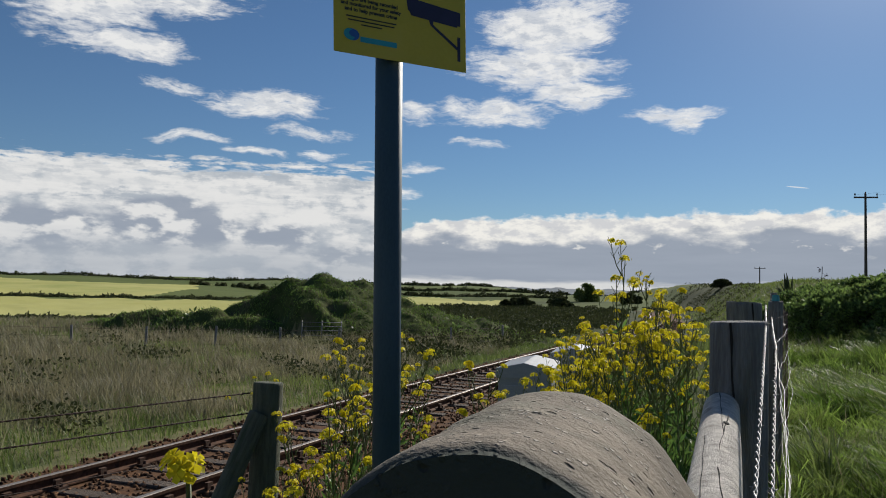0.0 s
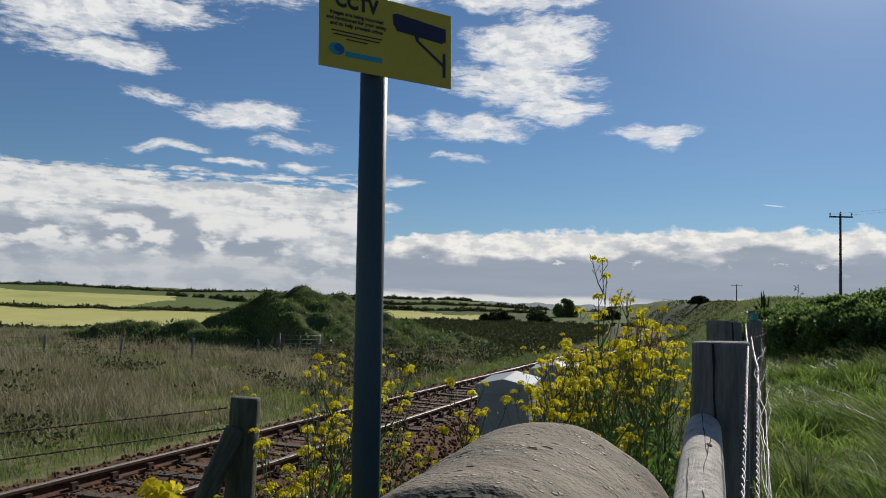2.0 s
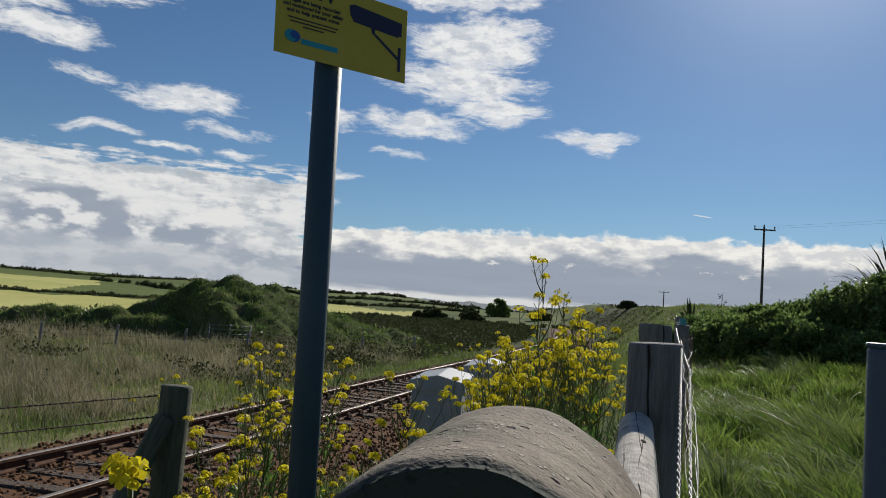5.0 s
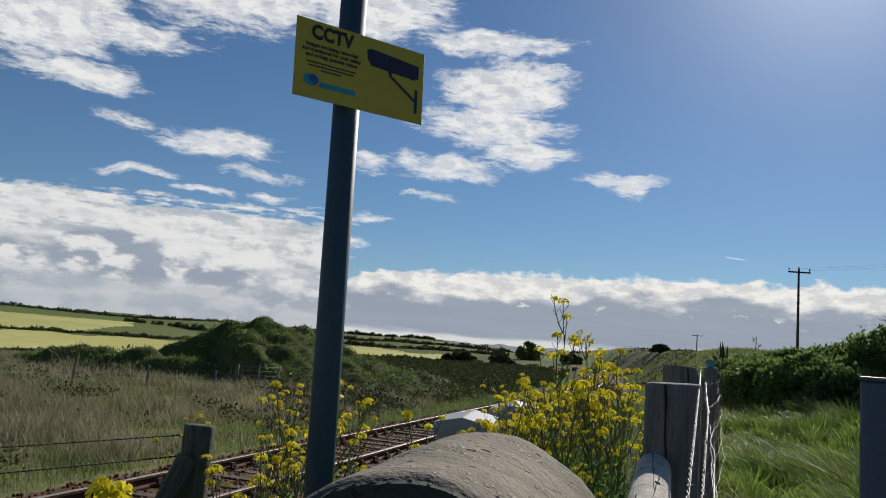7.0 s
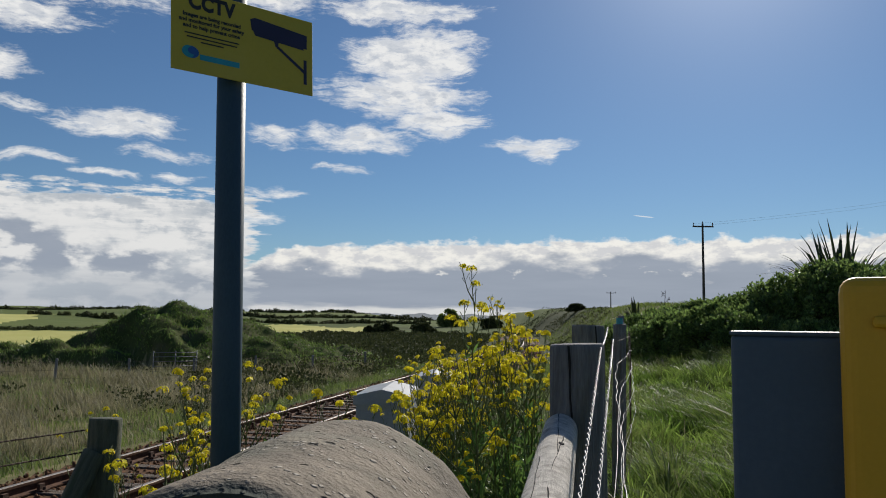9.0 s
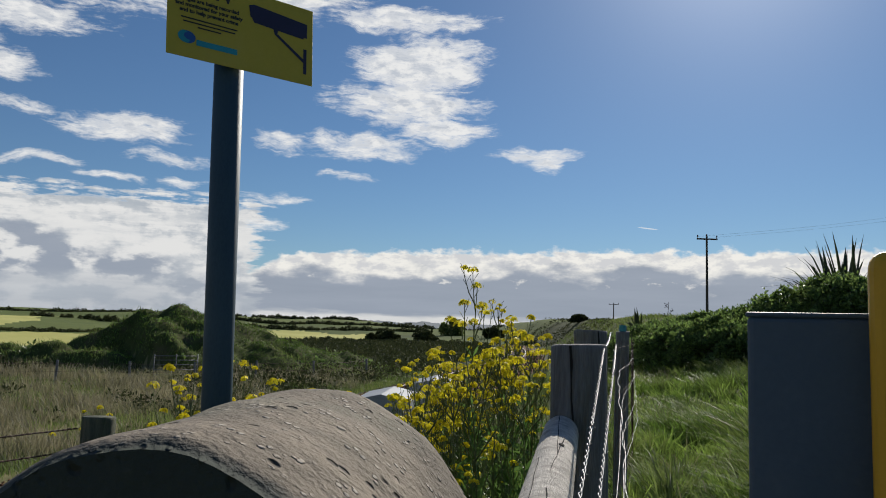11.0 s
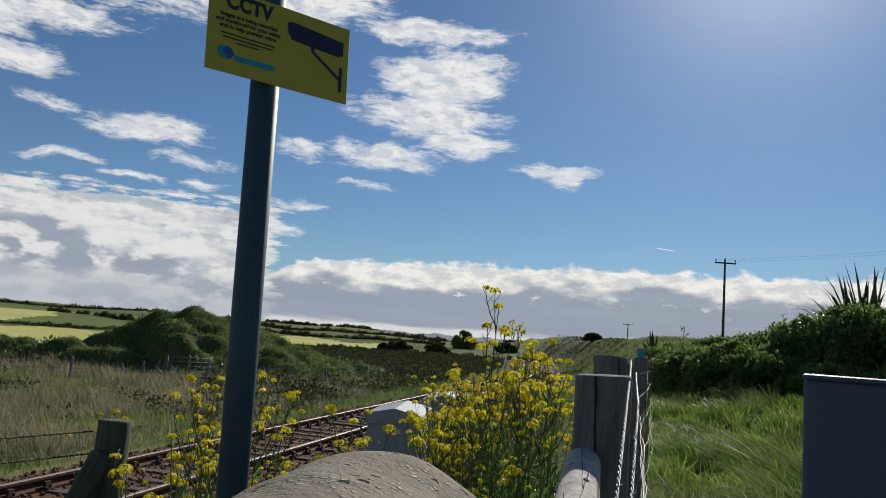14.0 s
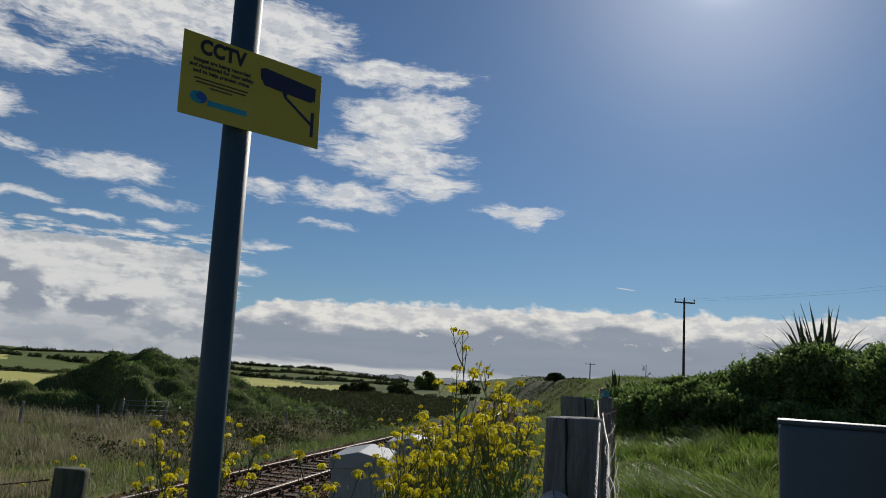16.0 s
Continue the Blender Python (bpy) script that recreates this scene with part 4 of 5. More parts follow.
def build_telegraph_pole(x, y, top, radius, arm, label):
    g = float(ground_z(x, y)) - 0.3
    pole = thing("telegraph_pole", label, "utility pole", "poles of the power line", at=pose(x, y, g, 0, 0, -8))
    part("shaft", log_mesh("shaft", top - g, radius, 14, 8, x, 0.35), M["creosote"], pole)
    bm = bmesh.new()
    box(bm, (arm, 0.10, 0.13), (0, -radius, top - g - 0.28), bevel=0.01)
    bar = part("crossarm", bm, M["creosote"], pole)
    for s in (-0.46, 0.0, 0.46):
        bm = bmesh.new()
        bmesh.ops.create_cone(bm, cap_ends=True, segments=10, radius1=0.03, radius2=0.03, depth=0.16)
        bmesh.ops.create_cone(bm, cap_ends=True, segments=12, radius1=0.075, radius2=0.04, depth=0.14, matrix=Matrix.Translation((0, 0, 0.13)))
        bmesh.ops.translate(bm, verts=bm.verts, vec=(s * arm, -radius if s else 0, top - g - 0.14 + (0.14 if s == 0 else 0)))
        part("insulator", bm, M["china"], bar, "brown glazed insulator")


build_telegraph_pole(34.5, 66.5, 10.75, 0.13, 1.9, "tall dark wooden power pole with one crossarm")
build_telegraph_pole(73.9, 192.0, 9.7, 0.17, 2.6, "distant dark wooden power pole with a crossarm")
for s in (-0.87, 0.87):
    a, b = Vector((34.5 + s, 66.4, 10.68)), Vector((66.0 + s, 44.0, 16.5))
    run = [a.lerp(b, k / 14) + Vector((0, 0, -1.2 * math.sin(math.pi * k / 14))) for k in range(15)]
    tagged(part("power_line", tubes("power_line", [(run, [0.0055] * 15)], sides=4), M["dark"]), "thin dark overhead power line", "power line", "overhead lines")


def build_far_fence():
    spots = [(-19.5, 33.0), (-16.6, 33.6), (-13.6, 34.2), (-10.8, 35.0), (-8.1, 36.2), (-5.6, 37.6), (-3.0, 39.2), (-0.2, 41.2), (2.6, 43.4)]
    line = []
    for i, (x, y) in enumerate(spots):
        g = float(ground_z(x, y))
        line.append(Vector((x, y, g + 0.92)))
        ob = part("field_post", log_mesh("field_post", 1.15, 0.055, 10, 4, i * 1.3), M["wood"], at=pose(x, y, g - 0.15, 0, (i * 37 % 7) - 3, 0))
        tagged(ob, "weathered fence post in the reedy meadow", "fence post", "posts in the meadow")
    for drop in (0.06, 0.4, 0.75):
        tagged(part("meadow_wire", tubes("meadow_wire", [([p - Vector((0, 0.07, drop)) for p in line], [0.006] * len(line))], sides=4), M["rustwire"]), "thin wire along the meadow fence", "fence wire", "wires in the meadow")
    g = float(ground_z(-7.2, 39.0))
    gate = thing("field_gate", "galvanised steel bar gate at the foot of the mound", "gate", at=pose(-7.6, 38.6, g, 0, 0, 22))
    for z in (0.25, 0.48, 0.70, 0.92, 1.12):
        part("bar", tubes("bar", [([(0, 0, z), (2.0, 0, z)], [0.016, 0.016])]), M["steel"], gate)
    for x in (0.0, 1.0, 2.0):
        part("upright", tubes("upright", [([(x, 0.03, 0.0 if x != 1.0 else 0.25), (x, 0.03, 1.2)], [0.025, 0.025])]), M["steel"], gate)


build_far_fence()

# ---------------------------------------------------------------- plants


def polar(count, a0, a1, d0, d1):
    """Places on the ground, denser towards the camera."""
    a, d = np.radians(rng.uniform(a0, a1, count)), rng.uniform(d0, d1, count)
    return d * np.sin(a), d * np.cos(a)


def patchy(x, y, size, low, high):
    """A mask of clumps and gaps."""
    v = ripple(x, y, size) + 0.6 * ripple(x + 7, y - 3, size * 0.43) + rng.normal(0, 0.25, len(x))
    return (v > low) & (v < high)


def sward(name, label, x, y, low, high, width, wind, mat, bend=0.5, lift=0.0, tangle=0.28):
    """A stand of grass rooted on the ground."""
    z = ground_z(x, y) - 0.02 + lift
    k = len(x)
    clump = 0.72 + 0.22 * ripple(x, y, 0.45) + 0.25 * ripple(x + 9, y + 4, 1.5)
    h = rng.uniform(low, high, k) * clump
    far = np.hypot(x, y)
    w = width * rng.uniform(0.6, 1.4, k) * (1 + far / 22)
    leans = np.array(wind)[None] * rng.uniform(0.3, 1.5, (k, 1)) + rng.normal(0, tangle, (k, 2)) + 0.25 * np.stack([ripple(x, y, 0.6), ripple(x + 5, y, 0.8)], 1)
    ob = part(name, blades(name, np.stack([x, y, z], 1), h, w, leans, bend), mat)
    return tagged(ob, label, "grass", kind="stuff")


# long grass on the path's side of the fence
def clumps(name, label, count, per, a0, a1, d0, d1, tall, wide, mat):
    """Tussocks whose blades fan out and flop over the same way, with hollows between them."""
    cx, cy = polar(count, a0, a1, d0, d1)
    keep = offset(cx, cy) > 7.2
    cx, cy = cx[keep], cy[keep]
    grow = np.clip(0.75 + 0.30 * ripple(cx, cy, 0.9) + 0.2 * ripple(cx + 3, cy, 2.6) + rng.normal(0, 0.15, len(cx)), 0.3, 1.4)
    flow = np.stack([-0.32 + 0.35 * ripple(cx, cy, 1.3), -0.1 + 0.4 * ripple(cx + 5, cy + 2, 1.1)], 1) + rng.normal(0, 0.32, (len(cx), 2))
    pick = np.repeat(np.arange(len(cx)), per)
    k = len(pick)
    a, r = rng.uniform(0, 6.28, k), rng.uniform(0, 1, k) ** 0.7
    spread = 0.13 * grow[pick] * (1 + np.hypot(cx, cy)[pick] / 40)
    x, y = cx[pick] + spread * r * np.cos(a), cy[pick] + spread * r * np.sin(a)
    leans = flow[pick] * rng.uniform(0.5, 1.3, (k, 1)) + np.stack([np.cos(a), np.sin(a)], 1) * (0.6 * r)[:, None] + rng.normal(0, 0.14, (k, 2))
    h = tall * grow[pick] * rng.uniform(0.55, 1.1, k)
    w = wide * rng.uniform(0.6, 1.5, k) * (1 + np.hypot(x, y) / 16)
    ob = part(name, blades(name, np.stack([x, y, ground_z(x, y) - 0.02], 1), h, w, leans, 0.85), mat)
    return tagged(ob, label, "grass", kind="stuff")


clumps("long_grass", "long bright green grass bent over by the wind", 5200, 25, 15, 52, 2.2, 27, 0.38, 0.0078, M["grass"])
clumps("dull_tussocks", "duller rough tussocks among the long grass", 420, 40, 15, 52, 3, 27, 0.55, 0.0080, M["tuft"])
# trodden grass round the camera's standpoint
x, y = polar(20000, 45, 330, 0.7, 9)
keep = (offset(x, y) > 5.0)
sward("short_grass", "short green grass beside the fence", x[keep], y[keep], 0.1, 0.3, 0.008, (-0.2, 0.0), M["tuft"], 0.6)
x, y = polar(9000, 15, 52, 4, 22)
keep = (offset(x, y) > 7.2) & patchy(x, y, 1.6, 0.45, 9)
sward("dead_grass", "dull dry stalks among the long grass", x[keep], y[keep], 0.25, 0.5, 0.006, (-0.2, 0.1), M["straw"], 0.5)
x, y = polar(60000, 9, 46, 24, 120)
keep = offset(x, y) > 4.0
sward("bank_grass", "rough grass on the rising bank", x[keep], y[keep], 0.2, 0.5, 0.010, (-0.3, -0.1), M["tuft"], 0.7)
# weedy verge between the fence and the track
x, y = rng.uniform(-4.5, 2.6, 26000), rng.uniform(0.6, 11, 26000)
u = offset(x, y)
keep = (u > 2.8) & (u < 6.75) & (np.hypot(x, y) > 1.6) & patchy(x, y, 0.9, -0.9, 9)
sward("verge_grass", "rough green grass and weeds on the verge", x[keep], y[keep], 0.18, 0.5, 0.007, (-0.15, 0.0), M["tuft"], 0.5)
x, y = rng.uniform(-1, 12, 14000), rng.uniform(10, 45, 14000)
u = offset(x, y)
keep = (u > 3.0) & (u < 7.0)
sward("far_verge_grass", "rough grass along the cutting side", x[keep], y[keep], 0.2, 0.5, 0.010, (-0.15, 0.0), M["tuft"], 0.5)
# reeds and grass beyond the track
x, y = polar(150000, -42, 4, 8, 62)
keep = (offset(x, y) < -3.4) & patchy(x, y, 3.1, -0.35, 9) & (mound_height(x, y) < 0.3)
sward("dry_reeds", "tall dry tan reeds and grass in the meadow", x[keep], y[keep], 0.35, 0.85, 0.008, (-0.10, 0.0), M["straw"], 0.35)
x, y = polar(90000, -42, 16, 8, 66)
keep = (offset(x, y) < -2.9) & patchy(x, y, 3.1, -9, 0.15)
sward("meadow_grass", "green grass patches in the meadow", x[keep], y[keep], 0.2, 0.5, 0.009, (-0.15, 0.0), M["tuft"], 0.5)
x, y = rng.uniform(-11, 9, 42000), rng.uniform(1.5, 42, 42000)
u = offset(x, y)
keep = (u > -4.6) & (u < -1.55 + 0.2 * ripple(x, y, 0.7))
sward("trackside_grass", "soft pale green grass along the far side of the track", x[keep], y[keep], 0.12, 0.42, 0.008, (-0.15, -0.05), M["tuft"], 0.6)
# the mound
x, y = rng.uniform(-27, 8, 70000), rng.uniform(40, 60, 70000)
keep = mound_height(x, y) > 0.18
sward("mound_grass", "thick green grass hanging over the mound", x[keep], y[keep], 0.08, 0.24, 0.012, (-0.3, -0.3), M["mound"], 1.0, tangle=0.5)


def foliage(name, label, x, y, height, size, mat, category="shrubs", kind="stuff"):
    """Low leafy growth that follows the ground."""
    z = ground_z(x, y)
    up = rng.uniform(0, 1, len(x)) ** 0.7 * height * (0.6 + 0.5 * ripple(x, y, 1.9) ** 2)
    places = np.stack([x, y, z + up], 1)
    ob = part(name, leaves(name, places, size * rng.uniform(0.6, 1.4, len(x)) * (1 + np.hypot(x, y) / 60), np.tile([0.1, -0.2, 0.5], (len(x), 1))), mat)
    return tagged(ob, label, category, kind=kind)


x, y = polar(90000, -9, 15, 22, 150)
keep = (offset(x, y) < -3.6) & patchy(x, y, 4.1, -0.7, 9) & (mound_height(x, y) < 0.5)
foliage("low_scrub", "dark low scrub covering the marshy ground", x[keep], y[keep], 0.5, 0.10, M["gorse"])
x, y = polar(60000, -42, 2, 11, 46)
keep = (offset(x, y) < -3.8) & patchy(x, y, 2.2, 0.8, 9) & (mound_height(x, y) < 0.3)
foliage("meadow_shrubs", "dark low shrubs scattered through the reeds", x[keep], y[keep], 0.55, 0.075, M["gorse"])
x, y = polar(30000, 7, 21, 50, 190)
keep = (offset(x, y) > 3.2) & patchy(x, y, 5.0, 0.35, 9)
foliage("bank_scrub", "olive scrub on the cutting bank", x[keep], y[keep], 0.3, 0.08, M["gorse"])
x, y = rng.uniform(-30, 6, 22000), rng.uniform(39, 58, 22000)
keep = (mound_height(x, y) > 0.1) & patchy(x, y, 2.0, 1.25, 9)
foliage("mound_brambles", "dark brambles patched over the mound", x[keep], y[keep], 0.22, 0.12, M["bramble"])


def hedge(label, a0, a1, d0, d1, height, count, gaps=-0.6, wave=0.0):
    count = count * 2
    a = rng.uniform(a0, a1, count)
    d = np.interp(a, [a0, a1], [d0, d1]) + rng.normal(0, 0.7, count) + wave * np.sin(a * 0.6)
    x, y = d * np.sin(np.radians(a)), d * np.cos(np.radians(a))
    lump = 0.5 + 0.22 * np.sin(a * 1.3 + d0) + 0.2 * np.sin(a * 4.7 + d1) + 0.14 * np.sin(a * 11.3 + d0) + 0.1 * np.sin(a * 23.0)
    keep = lump > gaps + 0.2
    x, y, lump = x[keep], y[keep], np.maximum(lump[keep], 0.22)
    z = ground_z(x, y) + rng.uniform(-0.2, 1, len(x)) * height * lump
    ob = part("hedgerow", leaves("hedgerow", np.stack([x, y, z], 1), np.full(len(x), 0.0015 * d0 + 0.08) * rng.uniform(0.6, 1.5, len(x))), M["gorse"])
    tagged(ob, label, "hedge", "field hedges", "stuff")


hedge("dark hedge at the foot of the pale field", -44, -13, 70, 69, 0.35, 4000)
hedge("dark uneven hedge between two pale fields", -44, -12, 114, 116, 0.55, 6000, -1)
hedge("dark hedge along the top of the far field", -44, -9, 262, 285, 1.3, 8000, -1)
hedge("gorse hedge on the rough pasture slope", -19, -8, 190, 175, 1.3, 4000, 0.1, 8)
hedge("dark hedge above the narrow pale strip", -6, 8, 212, 225, 1.4, 4500, -0.2, 4)
hedge("dark hedge on the hillside", -7, 7, 290, 300, 1.7, 5000, -0.2, 14)
hedge("ragged hedge on the far hilltop", -8, 5, 395, 400, 1.8, 4000, 0.0, 6)
hedge("low dark hedge at the end of the marsh", -5, 16, 146, 150, 1.0, 5000, 0.25, 2)
hedge("far belt of dark trees below the moor", 4, 22, 520, 500, 3.0, 6000, -0.2, 20)


def bush(name, label, x, y, wide, deep, tall, count, size, mat, lumps=24, category="bush", group="", shoots=0):
    """Branches, a crown of many small leafy heaps with hollows between them, and a few long shoots."""
    g = float(ground_z(x, y))
    ob = thing(name, label, category, group, at=pose(x, y, g - 0.05))
    runs, places, outs = [], [], []
    per = count // lumps
    for k in range(lumps):
        a, up = rng.uniform(0, 6.28), rng.uniform(0.02, 1.0) ** 0.8
        flat = math.sqrt(1 - up * up) * rng.uniform(0.75, 1.0)
        r = rng.uniform(0.14, 0.27)
        c = np.array([math.cos(a) * flat * wide, math.sin(a) * flat * deep, up * tall]) * (1 - r * 0.75)
        rad = np.array([r * (0.6 * wide + 0.4 * tall), r * (0.6 * deep + 0.4 * tall), r * tall * 0.95])
        if k % 2 == 0:
            runs.append(([(c[0] * 0.15, c[1] * 0.15, 0), (c[0] * 0.5, c[1] * 0.5, c[2] * 0.6), tuple(c), tuple(c * 1.08)], [0.02 * tall, 0.015 * tall, 0.014, 0.006]))
        d = rng.normal(size=(per, 3))
        d /= np.linalg.norm(d, axis=1)[:, None]
        d[:, 2] = np.where(rng.uniform(size=per) < 0.7, np.abs(d[:, 2]), d[:, 2])
        s = rng.uniform(0.55, 1.0, per) ** 0.4 * (1 + 0.22 * np.sin(d[:, 0] * 6 + k) * np.sin(d[:, 1] * 5 + k * 2))
        s = np.where(rng.uniform(size=per) < 0.05, s * 1.22, s)
        places.append(c[None] + d * s[:, None] * rad[None])
        outs.append(d + np.array([0, 0, 0.3]))
    part("branchwork", tubes("branchwork", runs, sides=5), M["twig"], ob, "dark bare branches")
    fill = count // 4
    d = rng.normal(size=(fill, 3))
    d /= np.linalg.norm(d, axis=1)[:, None]
    places.append(np.abs(d * np.array([0, 0, 1])) * tall * 0.75 * rng.uniform(0.2, 1, (fill, 1)) + d * np.array([wide, deep, 0]) * 0.78 * rng.uniform(0.3, 1, (fill, 1)))
    outs.append(d)
    p, o = np.concatenate(places), np.concatenate(outs)
    ok = p[:, 2] > 0.02
    p, o = p[ok], o[ok]
    part("crown", leaves("crown", p, size * rng.uniform(0.55, 1.5, len(p)), o * 0.8), mat, ob)
    if shoots:
        a, e = rng.uniform(0, 6.28, shoots), rng.uniform(0.35, 1.0, shoots)
        f = np.sqrt(1 - e * e)
        roots = np.stack([np.cos(a) * f * wide, np.sin(a) * f * deep, e * tall], 1) * 0.88
        lean = np.stack([np.cos(a), np.sin(a)], 1) * 0.5 + rng.normal(0, 0.25, (shoots, 2))
        part("shoots", blades("shoots", roots, 0.34 * rng.uniform(0.5, 1.2, shoots), np.full(shoots, 0.022), lean, 0.6), mat, ob, "long leafy shoots")["kind"] = "stuff"
    return ob


def at_polar(a, d):
    return d * math.sin(radians(a)), d * math.cos(radians(a))


for a, d, w, h in ((22.6, 27.0, 1.6, 1.15), (24.0, 25.0, 1.6, 1.2), (25.3, 23.2, 1.5, 1.15), (26.8, 22.2, 1.6, 1.2), (28.4, 21.5, 1.6, 1.3), (30.0, 21.0, 1.5, 1.2), (31.4, 20.6, 1.3, 1.0), (24.6, 29.0, 2.0, 1.1), (26.4, 26.0, 2.0, 1.15), (28.2, 25.2, 2.0, 1.25), (30.0, 24.6, 1.9, 1.35)):
    bush("bramble_bush", "glossy dark green bramble bush on the grassy bank", *at_polar(a, d), w, 1.2, h, 10000, 0.08, M["bramble"], 26, group="brambles on the bank", shoots=40)
for a, d, w, h in ((30.4, 22.4, 1.2, 1.4), (31.9, 22.2, 1.4, 1.85), (33.8, 22.2, 1.6, 2.2), (36.0, 22.0, 1.8, 2.3), (38.4, 21.6, 1.9, 2.3), (41.0, 21.0, 2.1, 2.3), (44.2, 20.0, 2.2, 2.2), (47.5, 19.5, 2.2, 2.2), (34.0, 20.3, 1.2, 0.95), (36.6, 19.8, 1.2, 0.9)):
    bush("hedge_bush", "tall dark leafy bush with sunlit tips", *at_polar(a, d), w, 1.5, h, 15000, 0.085, M["bramble"], 34, group="bushes by the path", shoots=120)
bush("thorn_bush", "small dark round thorn bush on the skyline", *at_polar(18.7, 128), 1.9, 1.4, 1.2, 3000, 0.25, M["gorse"], 12)
bush("field_tree", "small leafy green thorn tree standing in the marsh", *at_polar(9.4, 200), 3.2, 2.4, 4.4, 4500, 0.45, M["tuft"], 18, "tree")
for a, d, w, h in ((4.5, 150, 3.4, 2.3), (7.4, 160, 3.0, 2.0), (12.5, 180, 3.0, 2.0)):
    bush("field_bush", "dark bushy thorn standing in the marsh", *at_polar(a, d), w, 2.0, h, 3500, 0.42, M["gorse"], 14, group="bushes in the marsh")


def flax(a, d, tall, count, spread, label, broad=0.045):
    """Sword-like blades fanning out from one root, each folded along its length."""
    x, y = at_polar(a, d)
    ob = thing("flax_plant", label, "plant", "flax plants", at=pose(x, y, float(ground_z(x, y)) - 0.05))
    for k in range(count):
        turn, out = rng.uniform(0, 6.28), rng.uniform(0.15, 1.0) * spread
        h, w = tall * rng.uniform(0.7, 1.05) * (1 - 0.25 * out / spread), broad * tall / 2
        verts, tris = [], []
        for i, s in enumerate(np.linspace(0, 1, 7)):
            c = Vector((out * s**1.6, 0, h * (s - 0.18 * s**4 * out / spread * 2.6)))
            half = w * (0.7 + 0.6 * s) * (1 - s**3) + 0.002
            verts += [c + Vector((0, -half, 0)), c + Vector((half * 0.5, 0, 0)), c + Vector((0, half, 0)), c + Vector((half * 0.5 - 0.006, 0, -0.004))]
            if i:
                b = 4 * i
                for q in range(4):
                    e = (q + 1) % 4
                    tris += [(b - 4 + q, b - 4 + e, b + e), (b - 4 + q, b + e, b + q)]
        me = fast_mesh("blade", [tuple(v) for v in verts], tris, True)
        part("blade", me, M["flax"], ob, at=pose(rng.normal(0, 0.12), rng.normal(0, 0.1), 0, 0, 0, math.degrees(turn)))


flax(35.9, 23.4, 3.8, 130, 3.0, "large flax plant with long pointed dark blades", 0.034)
flax(23.0, 30.0, 2.0, 60, 1.5, "spiky flax plant on the bank", 0.06)
x, y = at_polar(24.7, 30.5)
stalk = thing("seed_stalk", "thin dead flower stalk above the bank", "plant", at=pose(x, y, float(ground_z(x, y))))
part("stem", tubes("stem", [([(0, 0, 0), (0.05, 0, 0.8), (0.12, 0, 1.7)], [0.02, 0.015, 0.008])] + [([(0.05 + 0.03 * k, 0, 0.9 + 0.18 * k), (0.05 + 0.03 * k + 0.13 * (-1) ** k, 0, 1.02 + 0.18 * k)], [0.008, 0.005]) for k in range(4)]), M["twig"], stalk)
pods = np.concatenate([np.array([[0.05 + 0.03 * k + 0.13 * (-1) ** k, 0, 1.03 + 0.18 * k]]) + rng.normal(0, 0.035, (14, 3)) for k in range(4)])
part("seed_heads", leaves("seed_heads", pods, np.full(len(pods), 0.06)), M["twig"], stalk, "dark seed heads")["kind"] = "stuff"

# ---------------------------------------------------------------- yellow flowers


def flower_head_mesh(seed, count, radius):
    """A cluster of four-petalled flowers over a few buds."""
    r = np.random.default_rng(seed)
    verts, tris = [], []
    for k in range(count):
        d = r.normal(size=3)
        d[2] = abs(d[2]) * 0.7 + 0.1
        d /= np.linalg.norm(d)
        c, nrm = Vector(d * radius * r.uniform(0.5, 1.0) * (1, 1, 0.75)), Vector(d)
        s = nrm.orthogonal().normalized()
        s.rotate(Matrix.Rotation(r.uniform(0, 6.28), 3, nrm))
        t = nrm.cross(s)
        size = 0.0088 * r.uniform(0.8, 1.2)
        for q in range(4):
            a = q * math.pi / 2
            out, side = s * math.cos(a) + t * math.sin(a), t * math.cos(a) - s * math.sin(a)
            b = len(verts)
            verts += [c, c + out * size * 0.75 + side * size * 0.5 + nrm * 0.002, c + out * size * 1.15 + nrm * 0.001, c + out * size * 0.75 - side * size * 0.5 + nrm * 0.002]
            tris += [(b, b + 1, b + 2), (b, b + 2, b + 3)]
    return fast_mesh("flower_head", [tuple(v) for v in verts], tris)


HEADS = [flower_head_mesh(k, c, r) for k, (c, r) in enumerate(((13, 0.021), (18, 0.025), (8, 0.015), (22, 0.031)))]
for me in HEADS:
    me.materials.append(M["petal"])


